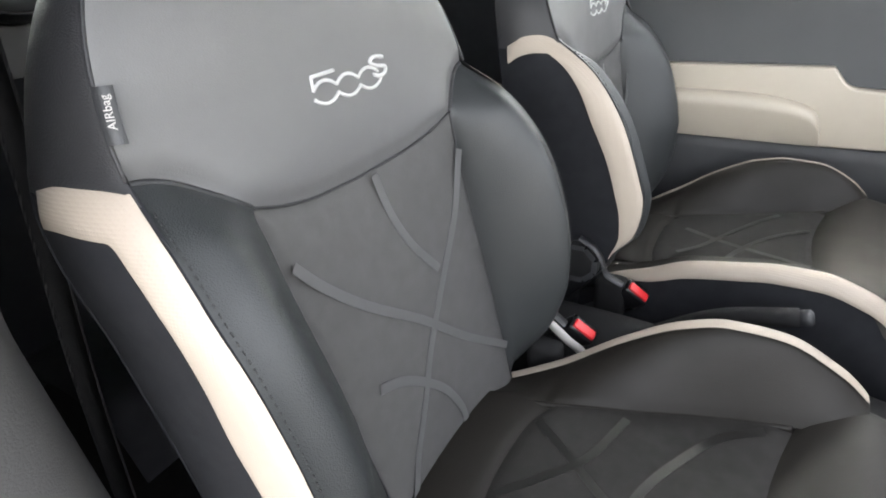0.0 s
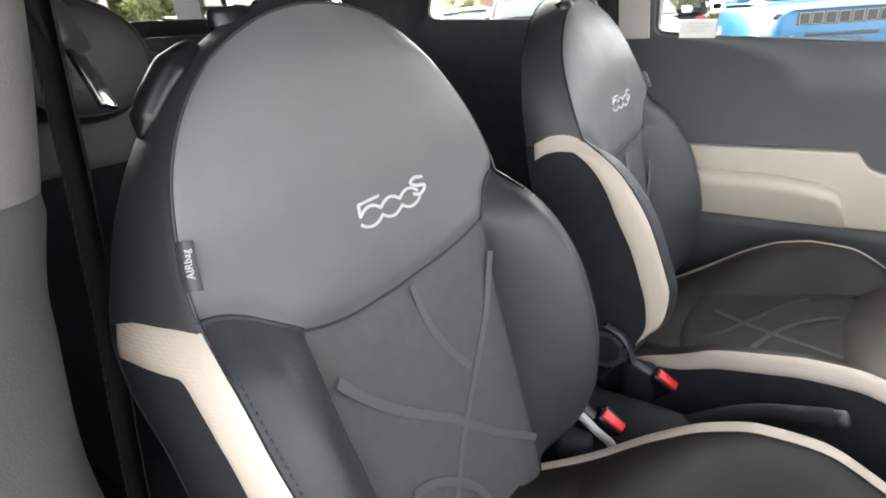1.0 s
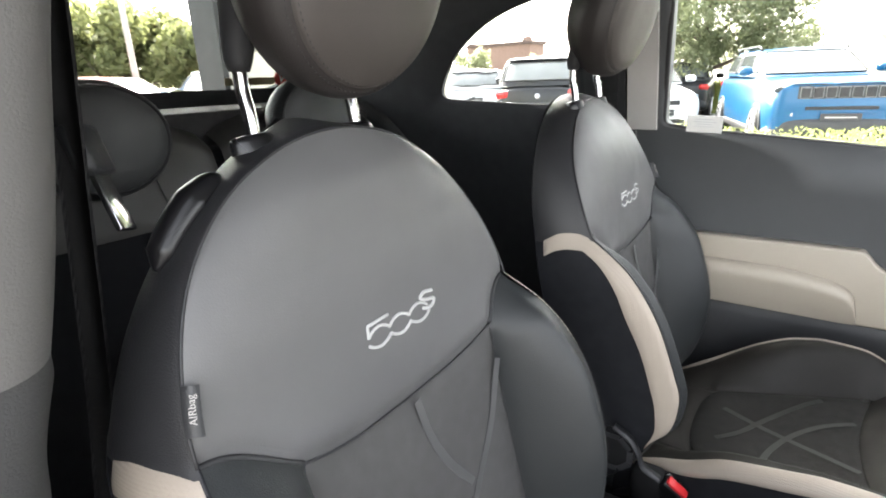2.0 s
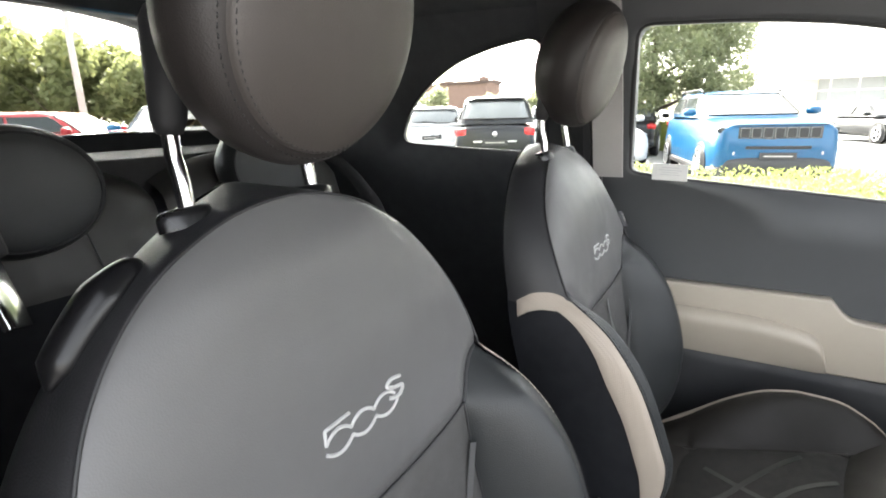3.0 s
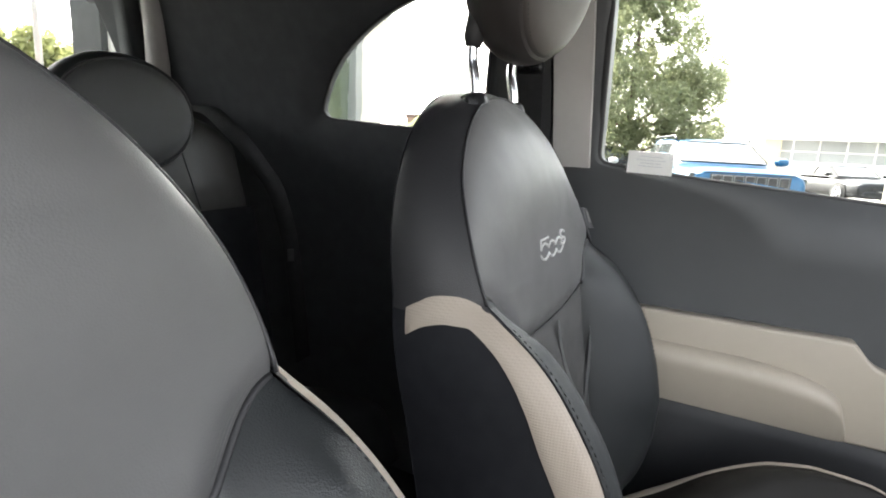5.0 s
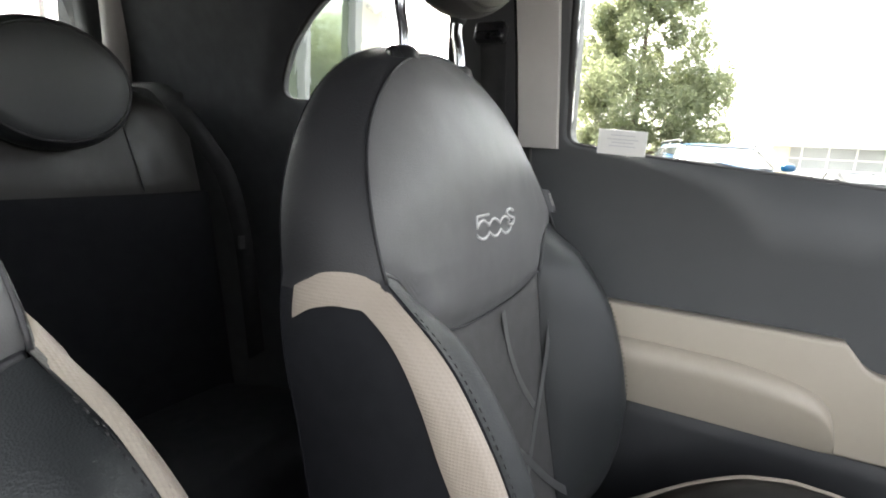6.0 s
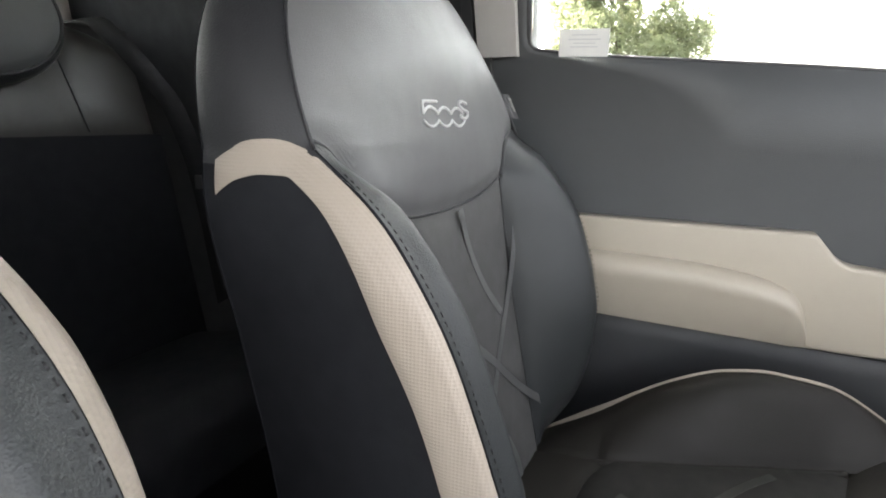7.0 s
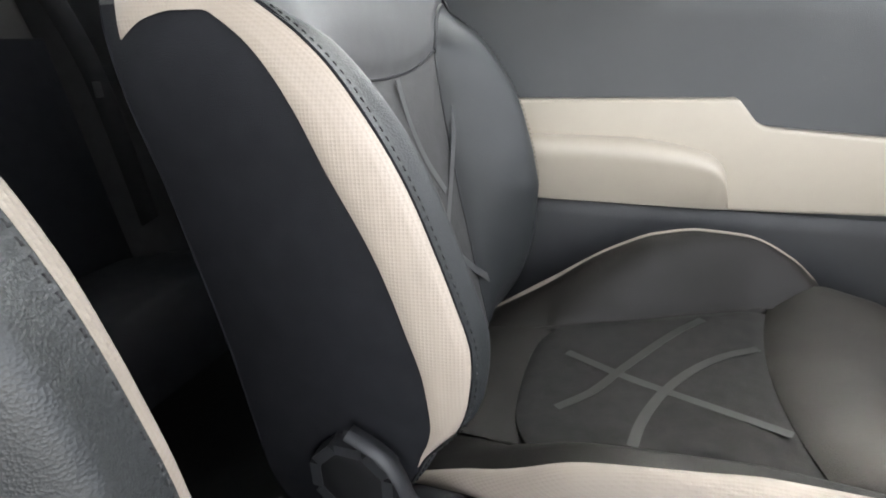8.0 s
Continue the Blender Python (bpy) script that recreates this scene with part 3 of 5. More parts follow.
def roll_at(u, v):
    """The stuffed front roll, over the seat's full width, its ends rounded off."""
    b = np.clip((np.abs(u) - 0.74) / 0.26, 0, 1) * np.pi / 2
    y = np.sign(u) * np.where(np.abs(u) < 0.74, np.abs(u) / 0.74 * 0.165, 0.165 + 0.050 * np.sin(b))
    seam = roll_seam(np.clip(y, -0.2, 0.2))
    front = 0.645 - 0.5 * np.clip(np.abs(y) - 0.1, 0, 1) ** 1.4
    x = seam + (front - seam) * np.sin(np.pi / 2 * v)
    rise = 0.020 * np.clip(np.abs(y) / 0.2, 0, 1) ** 2 * np.exp(-(((x - 0.47) / 0.05) ** 2))
    z = ROLL(0.402 + (x - seam) * (0.178 / (front - seam))) + rise
    return x, y, z - 0.075 * (1 - np.cos(b)) ** 1.15


def seat_cushion(seat, yc, outer):
    def put(name, geo, mat, label=""):
        return part(name, ([(x, y + yc, z) for x, y, z in geo[0]], geo[1]), mat, seat, label)

    extra = 0.020 if outer > 0 else 0.0
    rear_x = lambda q: 0.156 + 0.9 * (q * 0.097) ** 2 + 0.020 * np.abs(q) ** 5
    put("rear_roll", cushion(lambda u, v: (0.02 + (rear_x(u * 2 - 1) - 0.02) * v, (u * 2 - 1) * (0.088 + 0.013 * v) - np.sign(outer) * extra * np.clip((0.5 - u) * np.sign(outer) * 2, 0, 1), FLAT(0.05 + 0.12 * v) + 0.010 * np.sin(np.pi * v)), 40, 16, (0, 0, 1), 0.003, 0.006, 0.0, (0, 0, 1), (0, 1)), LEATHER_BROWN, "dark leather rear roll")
    width = lambda x, sd: PANEL_W(x) + np.where(np.asarray(sd) * outer < 0, extra, 0.0)
    height = lambda x, y: FLAT(x) + 0.006 * (y / width(x, np.sign(y))) ** 2

    def centre(u, v):
        q = u * 2 - 1
        xa = rear_x(q)
        xb = roll_seam(q * 0.16)
        x = xa + (xb - xa) * v
        y = q * width(x, np.sign(q))
        return x, y, height(x, y)

    put("centre_panel", cushion(centre, 44, 44, (0, 0, 1), 0.003, 0.006, 0.004, (0, 0, 1)), FABRIC_SHADED, "woven fabric in a shaded tone")
    put("front_roll", cushion(lambda u, v: roll_at(u * 2 - 1, v), 60, 36, (0.3, 0, 1), 0.0035, 0.007, 0.002, (0, 0, 1), (0, 1, 3)), LEATHER_ROLL, "dark brown-grey leather front roll")
    if outer < 0:
        lines = [[(0.172, 0.066), (0.224, 0.03), (0.272, -0.006), (0.33, -0.045), (0.395, -0.085)], [(0.168, -0.045), (0.206, -0.005), (0.241, 0.038), (0.266, 0.106)], [(0.285, -0.045), (0.302, 0.02), (0.327, 0.069), (0.364, 0.118), (0.400, 0.140)]]
    else:
        lines = [[(0.20, 0.04), (0.259, 0.004), (0.313, -0.025), (0.359, -0.05), (0.400, -0.073)], [(0.20, -0.065), (0.233, -0.031), (0.261, 0.014), (0.323, 0.098), (0.352, 0.125)], [(0.271, -0.110), (0.278, -0.078), (0.298, -0.028), (0.328, 0.016), (0.364, 0.048), (0.400, 0.066)]]
    geo = []
    for ln in lines:
        c = track(ln, 40)
        d = np.gradient(c, axis=0)
        d /= np.linalg.norm(d, axis=1, keepdims=True)
        nn = np.stack([-d[:, 1], d[:, 0]], 1) * 0.0050
        a, b = c + nn, c - nn
        geo.append(ribbon(np.stack([a[:, 0], a[:, 1], height(a[:, 0], a[:, 1])], 1), np.stack([b[:, 0], b[:, 1], height(b[:, 0], b[:, 1])], 1), 0.0043 + 0.00012 * len(geo), (0, 0, 1), 0.0004))
    for g in geo:
        part("printed_line", ([(x, y + yc, z) for x, y, z in g[0]], g[1]), DECOR_SHADED, seat, "satin printed curve", False)
    for sd in (-1, 1):
        if outer > 0 and sd > 0:
            ridge = lambda x: RIDGE(x) + RIDGE_FAR(x)
        elif outer < 0 and sd > 0:
            ridge = lambda x: RIDGE(x) + RIDGE_NEAR(x)
        elif outer > 0:
            ridge = lambda x: RIDGE(x) + RIDGE_FAR_IN(x)
        else:
            ridge = RIDGE
        end = 0.486

        def bol(u, v):
            x = 0.08 + (end - 0.08) * v
            low = np.where(x < 0.402, FLAT(x) + np.where(x < 0.17, 0.010 * np.sin(np.pi * np.clip((x - 0.03) / 0.14, 0, 1)), 0.0055), FLAT(0.402) + 0.0055 + 0.25 * (x - 0.402))
            y = width(x, sd) + (RIDGE_Y(x) + 0.006 - width(x, sd)) * u
            g = np.sin(np.pi / 2 * np.clip(u / (0.62 if outer > 0 and sd < 0 else 0.9), 0, 1)) ** 1.15
            return x, sd * y, low + (ridge(x) - low) * g - 0.002 * np.clip((u - 0.9) / 0.1, 0, 1) ** 2

        xs = np.linspace(0.13, 0.425, 50)
        ys = width(xs, sd) + 0.0006
        put("seam", tube(np.stack([xs, sd * ys, FLAT(np.minimum(xs, 0.402)) + 0.0002 + 0.25 * np.maximum(xs - 0.402, 0)], 1), 0.0040, 8), LEATHER_BROWN, "sewn joint")
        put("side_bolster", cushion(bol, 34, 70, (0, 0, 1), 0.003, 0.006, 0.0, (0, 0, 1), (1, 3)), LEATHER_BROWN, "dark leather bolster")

        def band(u, v):
            x = 0.085 + (end - 0.085) * v
            wd = 0.006 + (0.016 if outer > 0 and sd < 0 else 0.021) * np.clip(v / 0.3, 0, 1)
            wy = 0.008 + 0.012 * np.clip(v / 0.25, 0, 1)
            top = 0.011 if sd == -outer and outer < 0 else 0.003 + (0.010 * np.exp(-(((v - 0.14) / 0.10) ** 2)) if sd == outer else 0.0)
            b = np.clip((u - 0.3) / 0.7, 0, 1)
            return x, sd * (RIDGE_Y(x) + 0.003 - top * (1 - np.clip(u / 0.3, 0, 1)) + wy * np.sin(np.pi / 2 * b)), ridge(x) + 0.0022 - wd * (1 - np.cos(np.pi / 2 * b))

        put("ivory_band", cushion(band, 20, 80, (0, sd, 0.5), 0.0012, 0.003), IVORY, "ivory perforated leather band")
        put("skirt", cushion(lambda u, v: (0.06 + 0.47 * v, sd * (RIDGE_Y(0.07 + 0.44 * v) + 0.018 + 0.012 * np.sin(np.pi * np.clip(u * 1.3, 0, 1))), (ridge(np.minimum(0.07 + 0.46 * v, end)) - 0.02 - 0.055 * np.clip((v - 0.86) / 0.14, 0, 1)) * (1 - u) + 0.36 * u), 20, 50, (0, sd, 0), 0.0), FABRIC_SIDE, "black cloth side")
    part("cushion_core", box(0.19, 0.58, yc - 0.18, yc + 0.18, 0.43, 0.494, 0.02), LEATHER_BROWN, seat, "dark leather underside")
    part("base_frame", box(0.0, 0.5, yc - 0.17, yc + 0.17, 0.27, 0.44, 0.02), PLASTIC, seat, "black plastic base")
    for sd in (-1, 1):
        part("floor_rail", box(-0.02, 0.52, yc + sd * 0.18 - 0.02, yc + sd * 0.18 + 0.02, 0.245, 0.29, 0.006), PLASTIC, seat, "dark metal rail")


def headrest(seat, dx, yc, turn):
    prof = [(0.021, 0.0), (0.020, 0.040), (0.017, 0.064), (0.0115, 0.0790), (0.0072, 0.0842), (0.0052, 0.0838), (0.0035, 0.0878), (-0.005, 0.0950), (-0.017, 0.0988), (-0.032, 0.0995), (-0.050, 0.094), (-0.068, 0.082), (-0.082, 0.064), (-0.089, 0.04), (-0.091, 0.0)]
    pr = track(prof, 90)
    a = np.linspace(0, 2 * np.pi, 72, endpoint=False)
    tilt = pose(0.013 + dx, yc, 1.2045 if turn == 0 else 1.2165, 0, 15, turn)

    def ring(rows):
        P = np.array([[tuple(tilt @ Vector((x, r * math.cos(t), r * math.sin(t)))) for t in a] for x, r in rows])
        return sheet(P, True)

    k = int(np.argmin(np.abs(pr[:, 0] - 0.0052) + (pr[:, 1] < 0.081)))
    pad = part("headrest", ring(pr[k:]), TAUPE_SHADED, seat, "round taupe leather headrest in a shaded tone")
    part("front_face", ring(pr[: k + 1]), TAUPE_LIT, pad, "smooth taupe leather face in a lit tone")
    t = np.linspace(0, 2 * np.pi, 160)
    for x, r in ((0.0092, 0.0822), (0.0026, 0.0890)):
        P = np.array([tuple(tilt @ Vector((x, r * math.cos(q), r * math.sin(q)))) for q in t])
        part("face_stitching", stitches(P, (1, 0, 0), 0.0052, r=0.00045), STITCH, pad)
    for sd in (-1, 1):
        y = sd * 0.061 - 0.004
        part("post", tube(track([(-0.085, y, 1.06), (-0.089, y, 1.100), (-0.0915, y, 1.112), (-0.0945, y, 1.125), (-0.0945, y, 1.14), (-0.09, y, 1.2)], 30), 0.0062, 16), CHROME, seat, "chrome headrest post")
        wing = turned(sheet(np.array([[(0.0155 * r * math.cos(q) * (1.05 - 8 * z), 0.025 * r * math.cos(q + np.pi / 2) * (1 - 0.25 * abs(math.cos(q))), z) for q in np.linspace(0, 2 * np.pi, 36, endpoint=False)] for z, r in ((-0.014, 1.0), (-0.006, 1.0), (-0.003, 0.97), (-0.0008, 0.88), (0.0006, 0.6), (0.001, 0.0))]), True), pose(-0.092, y, 1.086, 0, -14, -12 * sd))
        part("post_collar", wing, GLOSS_BLACK, seat, "black plastic collar")
        part("post_sleeve", tube(track([(-0.0945, y, 1.138), (-0.0935, y, 1.148), (-0.085, y, 1.175), (-0.065, y + 0.3 * yc, 1.21)], 10), [0.0085, 0.0115, 0.0125, 0.0135, 0.0145, 0.016, 0.018, 0.02, 0.022, 0.02], 18), RUBBER, seat, "black plastic sleeve")


def box_geo(*a):
    bm = box(*a)
    bm.verts.index_update()
    v, f = [tuple(k.co) for k in bm.verts], [tuple(k.index for k in q.verts) for q in bm.faces]
    bm.free()
    return v, f


def front_seat(x, y, outer, label):
    FRAME[0] = CAR @ Matrix.Translation((x, y, 0.0 if outer < 0 else -0.004))
    seat = thing("front_seat", (0.2, 0, 0.25), label, "car seat", "front seats")
    WIDE[0], OUTER[0] = 0.010 if outer < 0 else 0.0, outer
    seat_back(seat, 0, outer)
    seat_cushion(seat, 0, outer)
    headrest(seat, *((-0.011, -0.002, 0) if outer < 0 else (-0.028, -0.022, -5)))
    sd = -outer
    # recline pivot: a faceted round cover, its strap and the hinge cover over the cushion's end
    disc = tube([(0, 0, 0), (0, 0, 0.016), (0, 0, 0.021), (0, 0, 0.023)], [0.033, 0.032, 0.027, 0.014], 32)
    lugs = [turned(box_geo(0.0255, 0.0345, -0.0112, 0.0112, 0.003, 0.022), pose(0, 0, 0, 0, 0, q)) for q in range(0, 360, 45)]
    place = pose(0.068, sd * 0.222, 0.545, -90 * sd)
    cover = part("recline_cover", turned(disc, place), MATT_BLACK, seat, "round black faceted recline cover")
    for lug in lugs:
        part("cover_facet", turned(lug, place), PLASTIC, cover, "", False)
    st = track([(0.070, sd * 0.243, 0.576), (0.094, sd * 0.245, 0.566), (0.110, sd * 0.245, 0.545), (0.119, sd * 0.243, 0.520), (0.145, sd * 0.238, 0.503)], 24) + np.array((0, 0, 0.018))
    part("pivot_strap", ribbon(st + np.array((0, -0.007, 0)), st + np.array((0, 0.007, 0)), 0.002, (0.5, 0, 0.8), 0.004), PLASTIC, seat, "black curved strap")
    part("hinge_cover", box(0.098, 0.150, sd * 0.200, sd * 0.232, 0.445, 0.500 if outer < 0 else 0.520, 0.014, 3), MATT_BLACK, seat, "black plastic hinge cover")
    if outer < 0:
        ss = np.linspace(1.190, 1.326, 28)
        lv = np.stack(side_at(ss, np.linspace(0.47, 0.38, 28), 0.002), 1)
        part("tilt_lever", tube(lv, np.concatenate([[0.002, 0.0045, 0.007, 0.0095], np.linspace(0.0118, 0.0150, 14), np.linspace(0.0148, 0.0110, 6), [0.0100, 0.0085, 0.0065, 0.003]]), 16), GLOSS_BLACK, seat, "dark plastic tilt lever")
    FRAME[0] = CAR
    return seat


front_seat(-0.023, -0.3085, -1, "grey and black leather car seat with ivory bands, door open")
front_seat(0.021, 0.3128, 1, "grey and black leather car seat with ivory bands, closed door")


# ---- the cabin ----
SIDE = curve((0.2, 0.66), (0.6, 0.68), (0.8, 0.68), (0.93, 0.66), (1.0, 0.632), (1.15, 0.59), (1.3, 0.535), (1.45, 0.46))


def far_in(x, z):
    return float(SIDE(z)) - 0.03 * max(0.0, -x - 0.35) ** 2


def far_out(x, z):
    return far_in(x, z) + 0.06


def near_in(x, z):
    return -far_in(x, z)


def near_out(x, z):
    return near_in(x, z) - 0.06


DOOR_WINDOW = rounded([(-0.003, 1.009), (0.12, 0.995), (0.417, 0.971), (0.654, 0.945), (0.80, 0.93), (0.84, 0.975), (0.685, 1.163), (0.596, 1.211), (0.499, 1.246), (0.373, 1.280), (0.223, 1.300), (0.011, 1.311)], [0.02, 0.05, 0.1, 0.1, 0.03, 0.04, 0.1, 0.05, 0.05, 0.06, 0.08, 0.035])
QUARTER_WINDOW = rounded([(-0.622, 1.070), (-0.45, 1.060), (-0.22, 1.048), (-0.176, 1.310), (-0.32, 1.292), (-0.44, 1.254), (-0.557, 1.178)], [0.05, 0.1, 0.02, 0.05, 0.07, 0.07, 0.1])
door = solid("door_1", wall_with_hole([(-0.06, 0.235), (0.98, 0.235), (0.98, 1.0), (0.72, 1.27), (0.4, 1.36), (-0.06, 1.37)], DOOR_WINDOW, far_in, far_out), PANEL, "charcoal car door with ivory armrest panel, closed", "car door", kind="structure")
# ivory panel with its rounded notch, and the armrest pad
PAN = rounded([(-0.058, 0.600), (0.425, 0.600), (0.707, 0.611), (0.766, 0.630), (0.760, 0.722), (0.630, 0.744), (0.621, 0.711), (0.441, 0.724), (0.408, 0.763), (0.11, 0.760), (-0.058, 0.757)], [0.01, 0.1, 0.03, 0.03, 0.05, 0.012, 0.012, 0.018, 0.005, 0.1, 0.01])
bm = bmesh.new()
FRAME[0] = GROUND
bm.from_mesh(mesh_of("tmp", prism(PAN, lambda x, z: 0.6515, lambda x, z: 0.69), IVORY_SMOOTH))
bmesh.ops.recalc_face_normals(bm, faces=bm.faces)
rim = [e for e in bm.edges if all(abs(v.co.y - 0.6515) < 1e-5 for v in e.verts)]
bmesh.ops.bevel(bm, geom=rim, offset=0.006, segments=3, affect="EDGES", profile=0.6)
FRAME[0] = CAR
part("armrest_panel", bm, IVORY_SMOOTH, door, "smooth ivory vinyl panel")
AR_TOP = curve((-0.06, 0.706), (0.145, 0.708), (0.257, 0.707), (0.333, 0.699), (0.378, 0.687), (0.401, 0.670), (0.413, 0.635), (0.418, 0.604))


def pad(u, v):
    x = -0.058 + 0.476 * np.sin(np.pi / 2 * u)
    top = AR_TOP(x)
    f = v * np.pi / 2
    e = 1 - np.clip((0.4185 - x) / 0.034, 0, 1)
    deep = 0.030 * np.sqrt(1 - e * e)
    h = np.clip(v * 2.6, 0, 1)
    return x, 0.6505 - deep * np.sqrt(1 - (1 - h) ** 2) * (1 - 0.75 * v**2), top + (0.604 - top) * v ** 1.2


part("armrest_pad", cushion(pad, 110, 50, (0, -1, 0.4), 0.0), IVORY_SMOOTH, door, "moulded ivory armrest")
LOWER = curve((0.235, 0.640), (0.4, 0.648), (0.59, 0.658), (0.5975, 0.664))
part("lower_trim", sheet(np.array([[(x, float(LOWER(z)), z) for z in np.linspace(0.235, 0.597, 30)] for x in np.linspace(-0.058, 0.98, 30)])), PLASTIC, door, "black plastic lower door trim")
# chrome release handle in its round dish
part("handle_dish", turned(tube([(0, 0, 0), (0, 0, 0.012), (0, 0, 0.02), (0, 0, 0.012)], [0.036, 0.036, 0.03, 0.022], 36), pose(0.628, 0.677, 0.842, 90)), SATIN, door, "round chrome dish")
part("handle_lever", turned(tube(track([(0.620, 0.650, 0.842), (0.645, 0.643, 0.838), (0.68, 0.642, 0.834), (0.728, 0.650, 0.831)], 20), np.concatenate([np.full(6, 0.014), np.linspace(0.013, 0.006, 8), np.linspace(0.006, 0.004, 6)]), 14), Matrix()), SATIN, door, "chrome lever")
GLASS = bpy.data.materials.new("window_glass")
GLASS.use_nodes = True
gn, gl = GLASS.node_tree.nodes, GLASS.node_tree.links
gp = gn["Principled BSDF"]
gp.inputs["Base Color"].default_value, gp.inputs["Roughness"].default_value, gp.inputs["IOR"].default_value = (0.93, 0.97, 0.95, 1), 0.0, 1.05
gp.inputs["Transmission Weight"].default_value = 1.0


def pane(name, loop, y, parent, label):
    g = part(name, prism(loop, lambda x, z: y(x, z), lambda x, z: y(x, z) + 0.004), GLASS, parent, label, smooth=False)
    g.visible_shadow = False
    return g


def gasket(loop, y, parent, r=0.007):
    p = [(x, y(x, z), z) for x, z in loop]
    part("window_seal", tube(p + p[:2], r, 8, False), RUBBER, parent, "black rubber seal")


pane("door_glass", DOOR_WINDOW, lambda x, z: far_in(x, z) + 0.03, door, "clear side glass")
gasket(DOOR_WINDOW, lambda x, z: far_in(x, z) + 0.008, door, 0.0055)
quarter = solid("wall_rear_quarter_far", wall_with_hole([(-1.25, 0.235), (-0.064, 0.235), (-0.064, 1.42), (-0.9, 1.42), (-1.25, 1.42)], QUARTER_WINDOW, far_in, lambda x, z: far_in(x, z) + 0.022), HEADLINER, "dark trimmed rear quarter of the cabin with a curved window", "car interior wall", kind="structure")
pane("quarter_glass", QUARTER_WINDOW, lambda x, z: far_in(x, z) + 0.012, quarter, "curved quarter glass")
gasket(QUARTER_WINDOW, lambda x, z: far_in(x, z) + 0.006, quarter, 0.0045)
# pillar trim beside the far door window
strip = lambda xa, xb, z0, z1, f, lift, n=14: sheet(np.array([[(xa, f(xa, z) - lift, z), (xa, f(xa, z) - lift - 0.012, z), (xb, f(xb, z) - lift - 0.012, z), (xb, f(xb, z) - lift, z)] for z in np.linspace(z0, z1, n)]))
solid("trim_pillar_far", strip(-0.077, -0.013, 1.0, 1.37, far_in, 0.004), TRIM_GREY, "pale grey pillar trim beside the door window", "pillar trim", kind="structure", smooth=False)
solid("wall_pillar_far", strip(-0.178, -0.082, 0.95, 1.38, far_in, 0.003), PLASTIC, "black pillar cover behind the door", "pillar trim", kind="structure", smooth=False)


CARD_AT = pose(0.085, 0.622, 1.000, 14, 2.2, 0) @ Matrix.Scale(0.84, 4)


def card():
    c = solid("paper_card", turned(box(-0.042, 0.042, -0.001, 0.001, -0.004, 0.040), CARD_AT), PAPER, "small white printed card standing on the door sill", "card", smooth=False)
    rows = []
    for k, (w, z) in enumerate(((0.022, 0.031), (0.028, 0.024), (0.02, 0.018), (0.024, 0.012))):
        b = box(-w + 0.002, w, -0.0022, -0.0012, z - 0.0007, z + 0.0007)
        part("text_bar", turned(b, CARD_AT), INK, c, smooth=False)
    return c


card()

# near side: rear quarter, pillar and sill of the open door
solid("wall_rear_quarter_near", prism([(-1.25, 0.235), (-0.15, 0.235), (-0.15, 1.42), (-0.9, 1.42), (-1.25, 1.42)], near_in, near_out), HEADLINER, "dark trimmed rear quarter behind the open door", "car interior wall", kind="structure")


LIFT = curve((0.3, 0.088), (0.8, 0.084), (0.91, 0.080), (1.0, 0.070), (1.08, 0.068), (1.2, 0.058), (1.4, 0.05))


SPAN = [0.999, 1.38]


def pillar_near(u, v):
    z = SPAN[0] + (SPAN[1] - SPAN[0]) * v
    a = u * np.pi
    tum = -SIDE(z)
    lift = LIFT(z) + (0.0015 if SPAN[1] < 1.0 else -0.0015)
    return -0.085 - 0.08 * np.cos(a), tum + 0.002 + lift * np.sin(a) ** 0.4, z


solid("trim_pillar_near", cushion(pillar_near, 30, 60, (0, 1, 0), 0.0), PILLAR_CLOTH, "charcoal grey pillar trim beside the open door", "pillar trim", kind="structure")
SPAN[:] = 0.245, 0.998
solid("trim_pillar_near_lower", cushion(pillar_near, 30, 60, (0, 1, 0), 0.003, 0.004, 0.0, None, (0, 1, 2)), PILLAR_LOW, "black lower pillar trim beside the open door", "pillar trim", kind="structure")
# roof, floor, tunnel, ends
rx = np.linspace(0.64, -1.32, 40)
ROOF = curve((-1.32, 1.425), (-1.0, 1.44), (-0.5, 1.445), (0.0, 1.43), (0.45, 1.40), (0.95, 1.30))
ry = np.linspace(-1, 1, 24)
solid("ceiling", sheet(np.array([[(x, q * 0.525, float(ROOF(x)) - 0.085 * abs(q) ** 2.6) for q in ry] for x in rx] + [[(x, q * 0.56, float(ROOF(x)) + 0.05 - 0.085 * abs(q) ** 2.6) for q in ry] for x in rx[::-1]] + [[(rx[0], q * 0.525, float(ROOF(rx[0])) - 0.085 * abs(q) ** 2.6) for q in ry]])), HEADLINER, "dark woven headliner", "ceiling", kind="structure")
solid("floor", box(-1.25, 1.0, -0.70, 0.70, 0.20, 0.245, 0.01), CARPET, "black carpeted cabin floor", "floor", kind="structure", smooth=False)


def tunnel(u, v):
    a = np.pi * u
    h = 0.05 + 0.11 * np.sin(np.pi * np.clip(0.15 + v * 0.8, 0, 1))
    return -0.35 + 1.2 * v, -0.085 * np.cos(a), 0.24 + (0.10 + h) * np.sin(a) ** 0.5


